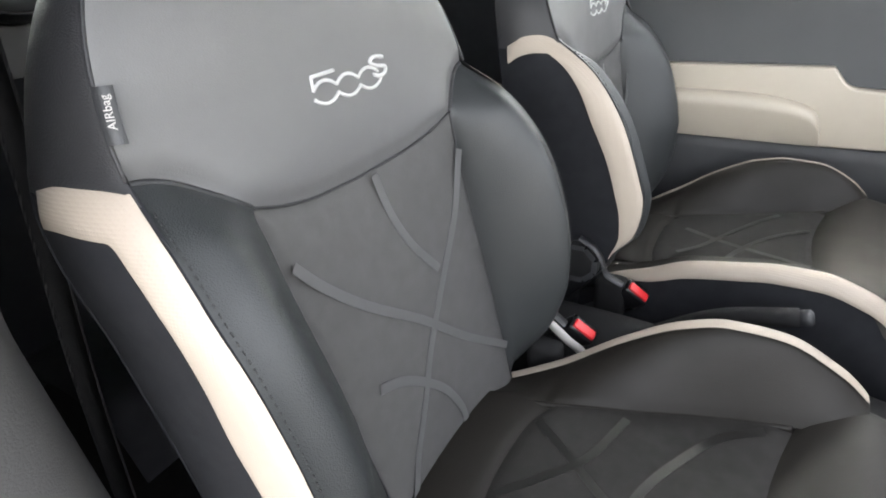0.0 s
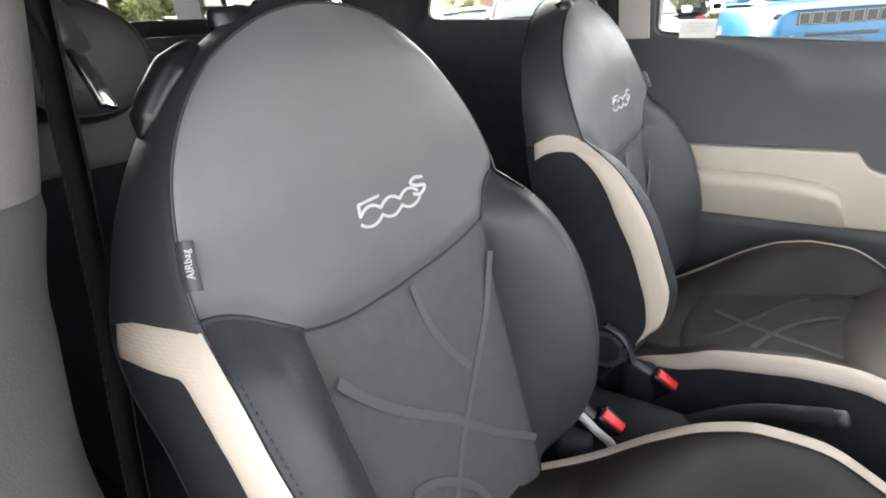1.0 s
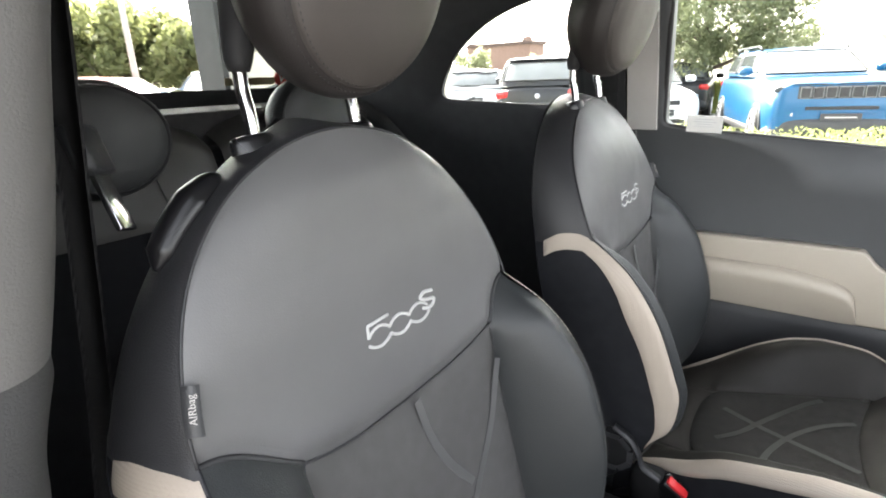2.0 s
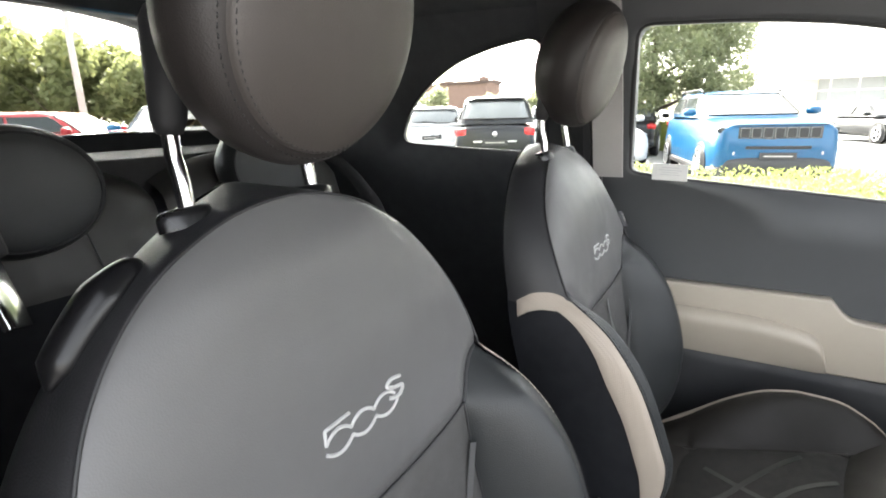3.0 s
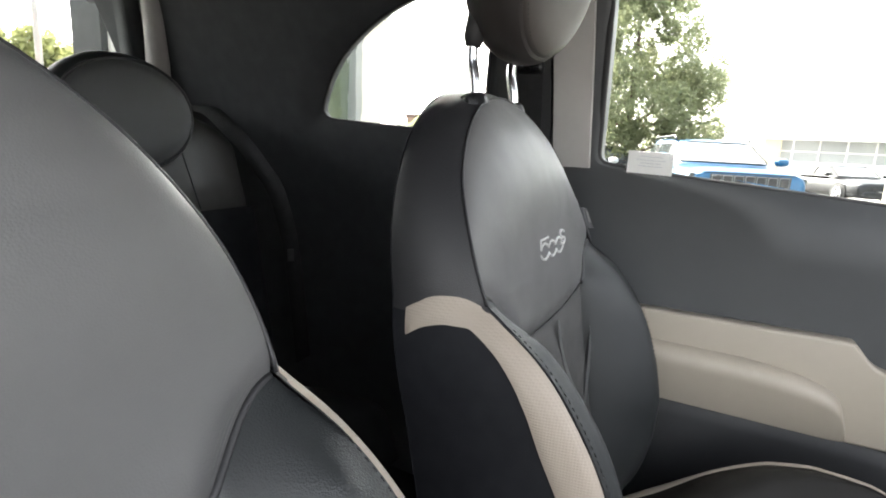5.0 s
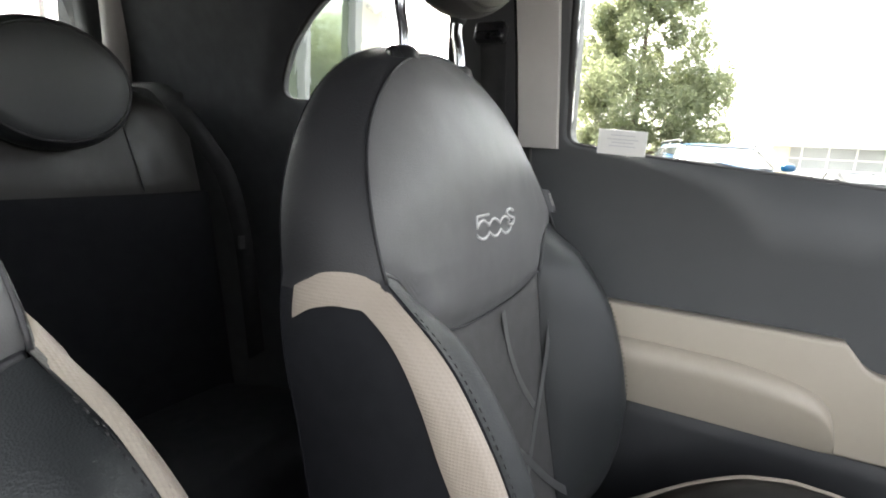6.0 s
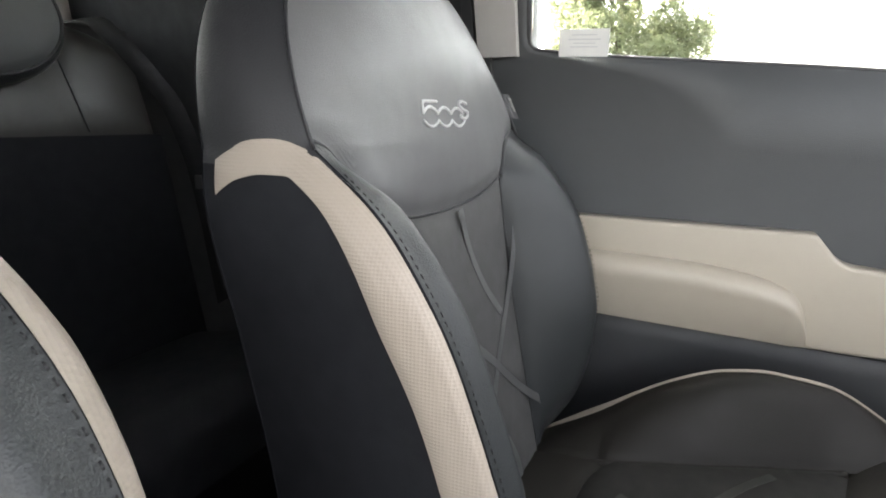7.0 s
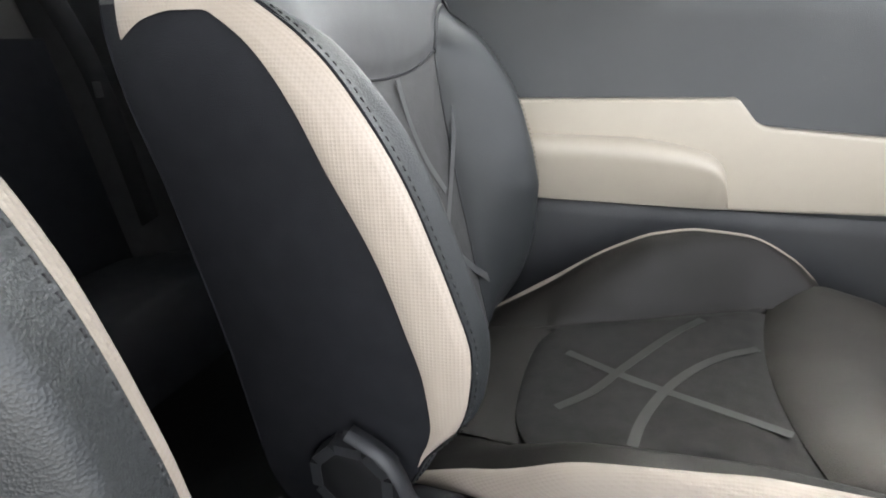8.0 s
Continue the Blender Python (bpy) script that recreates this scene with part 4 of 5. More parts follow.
solid("centre_tunnel", cushion(tunnel, 24, 40, (0, 0, 1), 0.0), MATT_BLACK, "black plastic centre tunnel between the seats", "tunnel", kind="structure")
solid("wall_dashboard", sheet(np.array([[(x, y, z) for y in np.linspace(-0.68, 0.68, 20)] for x, z in track([(1.0, 0.24), (0.93, 0.45), (0.86, 0.55), (0.80, 0.68), (0.79, 0.80), (0.83, 0.88), (0.92, 0.915), (1.15, 0.91)], 40)])), PLASTIC, "plain dark dashboard ahead of the seats", "dashboard", kind="structure")
solid("wall_bulkhead", box(1.15, 1.2, -0.72, 0.72, 0.22, 0.91, 0.01), PLASTIC, "plain dark bulkhead ahead of the seats", "bulkhead", kind="structure", smooth=False)
TAIL_WINDOW = rounded([(-0.54, 1.118), (0.54, 1.118), (0.46, 1.392), (-0.46, 1.392)], 0.07)


def tail_in(y, z):
    return -1.16 + 0.35 * max(0.0, z - 1.08) - 0.04 * (1 - (y / 0.7) ** 2)


wv, wf = wall_with_hole([(-0.64, 0.28), (0.64, 0.28), (0.62, 1.43), (-0.62, 1.43)], TAIL_WINDOW, tail_in, lambda y, z: tail_in(y, z) - 0.05)
tail = solid("wall_tailgate", ([(b, a, c) for a, b, c in wv], wf), HEADLINER, "dark tailgate with its window", "tailgate", kind="structure")
TINTED = GLASS.copy()
TINTED.name = "tinted_rear_glass"
TINTED.node_tree.nodes["Principled BSDF"].inputs["Base Color"].default_value = (0.75, 0.79, 0.75, 1)
g = part("tail_glass", ([(b, a, c) for a, b, c in prism(TAIL_WINDOW, tail_in, lambda y, z: tail_in(y, z) - 0.004)[0]], prism(TAIL_WINDOW, tail_in, tail_in)[1]), TINTED, tail, "green tinted rear glass", smooth=False)
g.visible_shadow = False
solid("parcel_shelf", box(-1.17, -0.84, -0.55, 0.55, 0.97, 1.075, 0.008), SHELF, "black parcel shelf behind the rear seats", "parcel shelf", kind="structure", smooth=False)
for sd in (-1, 1):
    solid("trim_pillar_rear", tube(track([(-1.02, sd * 0.495, 1.40), (-1.07, sd * 0.538, 1.24), (-1.11, sd * 0.565, 1.09)], 12), 0.028, 12), TRIM_GREY, "pale trim beside the rear glass", "pillar trim", kind="structure")

# ---- rear bench ----
bench = thing("rear_bench", (-0.7, 0, 0.25), "black leather and cloth two-seat rear bench", "car seat")
for sd in (-1, 1):
    yb = sd * 0.262

    def upper(u, v):
        q = u * 2 - 1
        z = 0.87 + v * (0.21 - 0.05 * np.abs(q) ** 3)
        return -0.715 - 0.30 * (z - 0.86) - 0.02 * np.abs(q) ** 3 - 0.045 * np.clip((v - 0.75) / 0.25, 0, 1) ** 2, yb + q * 0.252, z

    part("upper_panel", cushion(upper, 40, 24, (1, 0, 0.3), 0.004, 0.009, 0.004), REAR_LEATHER, bench, "dark olive-grey leather upper backrest")
    for q0 in (0.27, 0.73):
        vv = np.linspace(0.02, 0.97, 30)
        P = np.stack(upper(q0 + 0.05 * np.sign(0.5 - q0) * vv, vv), 1) + np.array((0.0045, 0, 0.001))
        part("seam_piping", tube(P, 0.0018, 7), LEATHER_DARK, bench, "thin black seam")
    part("lower_panel", cushion(lambda u, v: (-0.64 - 0.075 * v + 0.0 * u, yb + (u * 2 - 1) * 0.253, 0.45 + 0.42 * v), 30, 20, (1, 0, 0.2), 0.006, 0.012), FABRIC_SIDE, bench, "black cloth lower backrest")
    part("seat_base", cushion(lambda u, v: (-0.67 + 0.37 * v, yb + (u * 2 - 1) * 0.24, 0.46 + 0.05 * np.sin(np.pi * v * 0.7) - 0.1 * np.clip((v - 0.85) / 0.15, 0, 1) ** 2), 30, 20, (0, 0, 1), 0.006, 0.012), FABRIC_SIDE, bench, "black cloth seat base")
part("back_board", box(-0.88, -0.79, -0.52, 0.52, 0.3, 1.0, 0.03), FABRIC_SIDE, bench, "black rear board")


def rear_headrest(y, label):
    t = thing("rear_headrest", (-0.75, y, 1.0), label, "headrest", "rear headrests")
    pr = track([(0.014, 0.0), (0.013, 0.05), (0.009, 0.085), (0.002, 0.10), (0.0, 0.103), (-0.006, 0.104), (-0.014, 0.112), (-0.035, 0.118), (-0.06, 0.112), (-0.08, 0.085), (-0.085, 0.0)], 46)
    a = np.linspace(0, 2 * np.pi, 56, endpoint=False)
    m = pose(-0.685, y, 1.048, 0, -3, -6)
    k = int(np.argmin(np.abs(pr[:, 0]) + (pr[:, 1] < 0.09)))
    ring = lambda rows: sheet(np.array([[tuple(m @ Vector((x, 1.04 * r * math.cos(q), 0.86 * r * math.sin(q)))) for q in a] for x, r in rows]), True)
    part("pad", ring(pr[k:]), LEATHER_DARK, t)
    part("front_face", ring(pr[: k + 1]), LEATHER_MID, t, "dark grey leather face")
    q = np.linspace(0, 2 * np.pi, 80)
    part("face_seam", tube([tuple(m @ Vector((0.0015, 1.04 * 0.1025 * math.cos(w), 0.86 * 0.1025 * math.sin(w)))) for w in q], 0.0028, 7, False), LEATHER_BLACK, t, "thick black seam")
    for sd in (-1, 1):
        part("post", tube([(-0.755, y + sd * 0.06, 0.95), (-0.735, y + sd * 0.06, 1.05)], 0.006, 10), CHROME, t, "chrome post")


rear_headrest(0.228, "round black leather headrest on the rear bench")
rear_headrest(-0.258, "round black leather headrest on the rear bench behind the open door")


# ---- between the seats ----
def buckle(x, y, z, yaw, tilt, label):
    b = thing("seat_belt_buckle", (x, y, z - 0.12), label, "seat belt buckle", "buckles")
    m = pose(x, y, z, 26, tilt, yaw)
    part("housing", turned(box(-0.022, 0.022, -0.013, 0.013, -0.065, 0.0, 0.005), m), GLOSS_BLACK, b, "black plastic housing")
    part("release_button", turned(box(-0.0185, 0.0185, -0.009, 0.006, -0.004, 0.004, 0.003), m), RED, b, "red press button")
    part("stalk", turned(tube(track([(0, 0, -0.06), (-0.01, 0, -0.12), (-0.03, 0, -0.2)], 10), 0.008, 8), m), PLASTIC, b, "black stalk")


buckle(0.190, 0.092, 0.501, 12, 38, "red and black seat belt buckle by the far seat")
buckle(0.145, -0.052, 0.509, 12, 38, "red and black seat belt buckle by the near seat")
plate = thing("buckle_strap", (0.10, -0.075, 0.40), "pale grey metal buckle strap beside the open-door seat", "buckle strap")
sp = track([(0.085, -0.075, 0.526), (0.102, -0.076, 0.519), (0.125, -0.076, 0.501), (0.15, -0.075, 0.483), (0.17, -0.072, 0.42)], 24)
part("strap", ribbon(sp - np.array((0.005, 0, 0.006)), sp + np.array((0.005, 0, 0.006)), 0.001, (0, -1, 0.3), 0.002), TRIM_GREY, plate, "pale grey strip")
hb = thing("handbrake", (0.1, 0.02, 0.38), "black handbrake lever with a grey tip on the tunnel", "handbrake")
part("lever", tube(track([(0.08, 0.02, 0.37), (0.2, 0.02, 0.46), (0.32, 0.022, 0.542), (0.40, 0.024, 0.565)], 24), np.concatenate([np.linspace(0.017, 0.0105, 10), np.linspace(0.0105, 0.0135, 14)]), 16), MATT_BLACK, hb, "black leather grip")
part("button", tube([(0.40, 0.024, 0.565), (0.412, 0.024, 0.569), (0.415, 0.024, 0.570)], [0.011, 0.011, 0.007], 14), PLASTIC, hb, "dark grey end cap")

# belt at the open door
belt = thing("seat_belt", (-0.2, -0.57, 0.3), "black seat belt hanging at the grey pillar", "seat belt")
bw = np.array(track([(-0.165, -0.465, 1.36), (-0.175, -0.474, 1.2), (-0.18, -0.490, 1.05), (-0.185, -0.506, 0.9), (-0.195, -0.54, 0.65), (-0.22, -0.57, 0.3)], 30))
wd = np.array((0.017, 0.003, 0))
part("webbing", ribbon(bw - wd, bw + wd, 0.0012, (0.0, 1, 0), 0.0024), WEBBING, belt, "black woven webbing")
part("tongue", turned(box(-0.011, 0.011, -0.0025, 0.0025, -0.048, 0.0, 0.001), pose(-0.180, -0.470, 1.064, 22, -14, -52)), CHROME, belt, "bright metal tongue plate")
part("tongue_grip", turned(box(-0.017, 0.017, -0.008, 0.008, 0.0, 0.042, 0.006), pose(-0.180, -0.470, 1.064, 22, -14, -52)), PLASTIC, belt, "black tongue grip")

# belt and guide of the far front seat
fb = thing("seat_belt", (-0.13, 0.62, 0.3), "black seat belt on the pillar behind the closed door", "seat belt")
bz = np.linspace(1.155, 0.40, 40)
bp = np.array([(-0.115 - 0.03 * (1.155 - z), far_in(-0.12, z) - 0.022, z) for z in bz])
part("webbing", ribbon(bp - np.array((0.021, 0, 0)), bp + np.array((0.021, 0, 0)), 0.0012, (0, -1, 0), 0.0024), WEBBING, fb, "black woven webbing")
gy = far_in(-0.12, 1.165) - 0.03
guide = part("belt_guide", turned(box(-0.025, 0.025, -0.010, 0.010, -0.014, 0.016, 0.007, 3), pose(-0.115, gy, 1.165, -20)), GLOSS_BLACK, fb, "glossy black belt guide")
part("guide_slot", turned(box(-0.019, 0.019, -0.0115, -0.008, -0.006, -0.002, 0.001), pose(-0.115, gy, 1.165, -20)), SATIN, guide, "dull metal slot")

# stickers on the rear glass
FRAME[0] = CAR
TAN = material("tan_label", (0.42, 0.33, 0.2), 0.6, scale=20)
on_tail = lambda y, z: (tail_in(y, z) + 0.004, y, z)
zz = (1.128, 1.15)
solid("tan_label", sheet(np.array([[on_tail(y, z) for y in np.linspace(0.30, 0.47, 12)] for z in zz] + [[(on_tail(y, z)[0] + 0.001, y, z) for y in np.linspace(0.30, 0.47, 12)] for z in zz[::-1]])), TAN, "tan paper strip stuck along the rear glass", "label", smooth=False)
disc = [(0.495 + 0.027 * math.cos(t), 1.150 + 0.025 * math.sin(t)) for t in np.linspace(0, 2 * np.pi, 32, endpoint=False)]
tag = solid("round_sticker", ([on_tail(*p) for p in disc] + [(on_tail(*p)[0] + 0.001, *p) for p in disc], [tuple(range(32)), tuple(range(63, 31, -1))] + [(i, (i + 1) % 32, 32 + (i + 1) % 32, 32 + i) for i in range(32)]), material("sticker_red", (0.6, 0.08, 0.06), 0.5), "round red sticker with a pale mark on the rear glass", "sticker", smooth=False)
part("pale_mark", tube([(on_tail(0.484, 1.163)[0] + 0.003, 0.484, 1.163), (on_tail(0.493, 1.137)[0] + 0.003, 0.493, 1.137), (on_tail(0.507, 1.165)[0] + 0.003, 0.507, 1.165)], 0.003, 6), PAPER, tag)

rb = thing("rear_seat_belt", (-0.6, 0.5, 0.5), "black rear seat belt hanging beside the bench", "seat belt")
bw = np.array(track([(-0.90, 0.45, 1.078), (-0.76, 0.43, 1.072), (-0.665, 0.415, 1.03), (-0.605, 0.425, 0.97), (-0.58, 0.445, 0.92), (-0.57, 0.475, 0.8), (-0.56, 0.50, 0.55)], 30))
wd = np.array((0.006, 0.015, 0.006))
part("webbing", ribbon(bw - wd, bw + wd, 0.0012, (0.9, -0.3, 0.2), 0.0024), WEBBING, rb, "black woven webbing")
part("tongue", turned(box(-0.002, 0.002, -0.006, 0.006, -0.025, 0.0, 0.001), pose(-0.566, 0.47, 0.80, 0, 0, -20)), PLASTIC, rb, "dark tongue plate")


# ---- outdoors ----
OUT = Matrix.Translation((0, 0, -0.15))
FRAME[0] = OUT
ASPHALT = material("asphalt", (0.24, 0.235, 0.23), 0.9, second=(0.18, 0.178, 0.175), scale=0.6, bump=0.5, bump_scale=60)


def leafy(m, share, tint):
    """Thin blades let part of the light through."""
    n, l = m.node_tree.nodes, m.node_tree.links
    t, mx = n.new("ShaderNodeBsdfTranslucent"), n.new("ShaderNodeMixShader")
    t.inputs["Color"].default_value = (*tint, 1)
    mx.inputs["Fac"].default_value = share
    l.new(n["Principled BSDF"].outputs[0], mx.inputs[1]), l.new(t.outputs[0], mx.inputs[2])
    l.new(mx.outputs[0], n["Material Output"].inputs["Surface"])
    return m


LEAF = leafy(material("leaf", (0.12, 0.14, 0.08), 0.5, second=(0.09, 0.11, 0.055), scale=1.5), 0.5, (0.31, 0.335, 0.19))
HEDGE_LEAF = leafy(material("hedge_leaf", (0.20, 0.23, 0.08), 0.6, second=(0.14, 0.18, 0.06), scale=3), 0.35, (0.36, 0.40, 0.13))
BARK = material("bark", (0.12, 0.09, 0.07), 0.9, second=(0.08, 0.06, 0.045), scale=8, bump=0.7, bump_scale=30)
RENDER_WHITE = material("white_render", (0.74, 0.73, 0.70), 0.8, second=(0.68, 0.67, 0.64), scale=0.8, bump=0.2, bump_scale=60)
CREAM_WALL = material("cream_render", (0.46, 0.43, 0.375), 0.8, second=(0.41, 0.385, 0.335), scale=0.8, bump=0.2, bump_scale=60)
FRAME_GREY = material("grey_frame", (0.20, 0.205, 0.20), 0.5, second=(0.17, 0.175, 0.17), scale=4)
BRICK_ROOF = material("brown_roof", (0.075, 0.05, 0.04), 0.95, second=(0.055, 0.038, 0.03), scale=2)
BRICK = material("brick", (0.17, 0.11, 0.085), 0.9, second=(0.13, 0.085, 0.065), scale=3)
CAR_GLASS = material("tinted_glass", (0.15, 0.16, 0.16), 0.04, second=(0.08, 0.085, 0.085), scale=2, clear=0.7)
SIDE_GLASS = material("dark_side_glass", (0.035, 0.04, 0.042), 0.08, spec=0.15, scale=2)
SHOP_GLASS = material("shop_glass", (0.42, 0.43, 0.42), 0.06, second=(0.28, 0.29, 0.29), scale=0.6)
# dark green of reflected trees is put into this glass's base colour
MIRROR_GLASS = material("tree_tinted_mirror_glass", (0.30, 0.35, 0.27), 0.03, 0.8, scale=1)
CREAM = material("cream_paint", (0.24, 0.212, 0.165), 0.7, second=(0.21, 0.188, 0.148), scale=2, bump=0.2, bump_scale=60)
TYRE = material("tyre", (0.02, 0.02, 0.021), 0.8, scale=20)
ALLOY = material("alloy", (0.55, 0.55, 0.57), 0.3, 0.9, scale=20)
ALLOY_DARK = material("dark_alloy", (0.16, 0.165, 0.17), 0.45, 0.6, scale=20)
LAMP_CLEAR = material("clear_lamp", (0.3, 0.31, 0.33), 0.1, scale=10)
LAMP_RED = material("red_lamp", (0.45, 0.02, 0.02), 0.15, scale=10)
TILE_TAN = material("tan_cladding", (0.6, 0.52, 0.36), 0.7, scale=2)
LEAF_DARK = leafy(material("far_leaf", (0.12, 0.14, 0.06), 0.7, second=(0.16, 0.14, 0.07), scale=0.5), 0.4, (0.30, 0.32, 0.14))


def paint(name, c, coat=0.35):
    return material(name, c, 0.35, 0.0, second=tuple(0.93 * k for k in c), scale=1.0, spec=0.3, clear=coat)


solid("ground", box(-2000, 2000, -2000, 2000, -0.3, 0.0), ASPHALT, "pale worn asphalt of the car park", "ground", kind="structure", smooth=False)


def superellipse(a, p):
    c, s = np.cos(a), np.sin(a)
    return np.sign(c) * np.abs(c) ** (2 / p), np.sign(s) * np.abs(s) ** (2 / p)


def loft(stations, p=4.0, n=36):
    """stations: (x, half width, bottom z, top z); the flanks lean in above the middle."""
    rows = []
    for x, w, z0, z1 in stations:
        c, s = superellipse(np.linspace(0, 2 * np.pi, n, endpoint=False), p)
        rows.append(np.stack([np.full(n, x), c * w * (1 - 0.05 * np.clip(s, 0, 1)), (z0 + z1) / 2 + s * (z1 - z0) / 2], 1))
    v, f = sheet(np.array(rows), True)
    return v, f + [tuple(range(n))[::-1], tuple(range(len(v) - n, len(v)))]


def car(m, colour, label, length=4.2, width=1.8, height=1.5, hood=0.95, style="hatch", category="car"):
    """A parked car, nose along +x of m: body, cabin, glass, wheels, lamps, grille, mirrors."""
    c = thing("parked_car", tuple(m.translation), label, category, "parked cars")
    L, w = length / 2, width / 2
    put = lambda name, geo, mat, lab="", smooth=True, to=None: part(name, turned(geo, m), mat, to or c, lab, smooth)
    belt = hood + 0.07
    tall = style in ("suv", "hatch")
    rt = belt if tall else belt - 0.02
    keys = [(-L, 0.70, 0.46, rt - 0.22), (-L + 0.03, 0.84, 0.36, rt - 0.12), (-L + 0.12, 0.92, 0.27, rt - 0.05), (-L + 0.4, 0.98, 0.2, rt), (-L * 0.3, 1.0, 0.19, belt), (L * 0.34, 1.0, 0.19, belt), (L * 0.46, 1.0, 0.19, hood + 0.03), (L * 0.66, 0.985, 0.2, hood - 0.01), (L - 0.35, 0.955, 0.21, hood - 0.05), (L - 0.14, 0.90, 0.24, hood - 0.09), (L - 0.04, 0.84, 0.27, hood - 0.13), (L, 0.76, 0.32, hood - 0.19)]
    xs = np.concatenate([np.linspace(keys[k][0], keys[k + 1][0], 4)[:-1] for k in range(len(keys) - 1)] + [[L]])
    if style == "suv":
        keys[-4:] = [(L - 0.35, 0.975, 0.21, hood - 0.015), (L - 0.14, 0.945, 0.24, hood - 0.03), (L - 0.04, 0.90, 0.27, hood - 0.055), (L, 0.83, 0.32, hood - 0.10)]
    fw, f0, f1 = (curve(*[(k[0], k[q]) for k in keys]) for q in (1, 2, 3))
    put("body", loft([(x, w * float(fw(x)), float(f0(x)), float(f1(x))) for x in xs], 6.5 if style == "suv" else 4.0), colour)
    top = height
    ra, rb = (-L + 0.10, -L + 0.46) if tall else (-L * 0.74, -L * 0.30)
    fa, fb = L * 0.50, L * 0.12
    w0, w1 = w * 0.95, w * 0.76

    def skin(t, a, out=0.0):
        """A point of the cabin: t 0 at the belt to 1 at the roof's rim and 2 at its middle, a the way round."""
        k = np.minimum(t, 1.0)
        over = np.clip(t - 1, 0, 1)
        r = ra + (rb - ra) * k ** 1.35 - 0.02 * np.sin(np.pi * k)
        f = fa + (fb - fa) * k
        hw = w0 + (w1 - w0) * k ** 1.2
        sx, sy = superellipse(a, 5.0)
        g = 1 - over
        x = (f + r) / 2 + sx * ((f - r) / 2 * (0.25 + 0.75 * g) + out)
        return np.stack(np.broadcast_arrays(x, sy * (hw * g + out), belt - 0.04 + (top - 0.06 - belt + 0.04) * k + 0.06 * np.sin(np.pi / 2 * over) + out * 0.4), -1)

    a = np.linspace(0, 2 * np.pi, 64, endpoint=False)
    put("cabin", sheet(np.array([skin(np.full(64, t), a) for t in list(np.linspace(0, 1, 8)) + [1.05, 1.15, 1.35, 1.65, 1.98]]), True), colour)

    def window(name, t0, t1, a0, a1):
        T, A = np.meshgrid(np.linspace(t0, t1, 6), np.linspace(a0, a1, 9), indexing="ij")
        outer = skin(T, A, 0.010)
        rim = np.concatenate([outer[:, 0], outer[-1], outer[::-1, -1], outer[0, ::-1]])
        inner = skin(np.concatenate([T[:, 0], T[-1], T[::-1, -1], T[0, ::-1]]), np.concatenate([A[:, 0], A[-1], A[::-1, -1], A[0, ::-1]]), -0.01)
        put(name, join(sheet(outer), sheet(np.stack([rim, inner]))), SIDE_GLASS if name == "side_window" else CAR_GLASS)
        edge = track(np.concatenate([outer[:-1, 0], outer[-1, :-1], outer[:0:-1, -1], outer[0, :0:-1], outer[:1, 0]]), 60)
        put("window_seal", tube(edge, 0.014, 6, False), RUBBER, "black seal")

    at = lambda f: math.acos(math.copysign(abs(f) ** 2.5, f))
    window("windscreen", 0.10, 0.93, -0.66, 0.66)
    window("rear_window", 0.20 if tall else 0.15, 0.88, math.pi - 0.70, math.pi + 0.70)
    for sd in (-1, 1):
        window("side_window", 0.16, 0.84, sd * at(0.80), sd * at(0.04))
        window("side_window", 0.16, 0.84, sd * at(-0.04), sd * at(-0.80))
        put("door_mirror", turned(loft([(-0.06, 0.10, -0.06, 0.06), (-0.03, 0.115, -0.075, 0.075), (0.04, 0.10, -0.06, 0.06), (0.08, 0.05, -0.03, 0.03)], 3, 16), pose(fa - 0.32, sd * (w + 0.08), belt + 0.06)), colour)
        for xw in (-L + 0.78, L - 0.86):
            put("wheel_arch", turned(tube([(0, 0, -0.02), (0, 0, 0.004), (0, 0, 0.006)], [0.395, 0.395, 0.37], 36), pose(xw, sd * (w - 0.002 + (0.004 if sd > 0 else -0.004)), 0.34, -90 * sd)), PLASTIC if style == "suv" else RUBBER, "black arch")
            wheel = put("wheel", turned(tube([(0, 0, -0.2), (0, 0, -0.02), (0, 0, 0.02), (0, 0, 0.012)], [0.31, 0.335, 0.31, 0.23], 36), pose(xw, sd * (w + 0.006), 0.335, -90 * sd)), TYRE, "black tyre")
            spokes = [turned(box_geo(0.03, 0.21, -0.02, 0.02, -0.004, 0.008), pose(0, 0, 0, 0, 0, k * 72)) for k in range(5)]
            put("rim", turned(join(tube([(0, 0, -0.01), (0, 0, 0.012)], [0.06, 0.05], 16), *spokes, tube([(0.215 * math.cos(k), 0.215 * math.sin(k), 0) for k in np.linspace(0, 2 * np.pi, 28)], 0.014, 6, False)), pose(xw, sd * (w + 0.03), 0.335, -90 * sd)), ALLOY, "alloy rim", to=wheel)
        lamp = loft([(-0.16, 0.10, -0.03, 0.05), (-0.06, 0.15, -0.055, 0.055), (0.02, 0.14, -0.05, 0.05), (0.05, 0.10, -0.035, 0.035)], 3.2, 20)
        put("headlamp", turned(lamp, pose(L - 0.09 if style == "suv" else L - 0.12, sd * w * (0.79 if style == "suv" else 0.72), hood - (0.15 if style == "suv" else 0.20), 0, 0, sd * (24 if style == "suv" else 30))), SIDE_GLASS if style == "suv" else LAMP_CLEAR, "dark headlamp" if style == "suv" else "clear headlamp")
        tail = loft([(-0.05, 0.09, -0.06, 0.06), (-0.02, 0.13, -0.085, 0.085), (0.08, 0.13, -0.08, 0.085), (0.14, 0.10, -0.05, 0.06)], 3.2, 20)
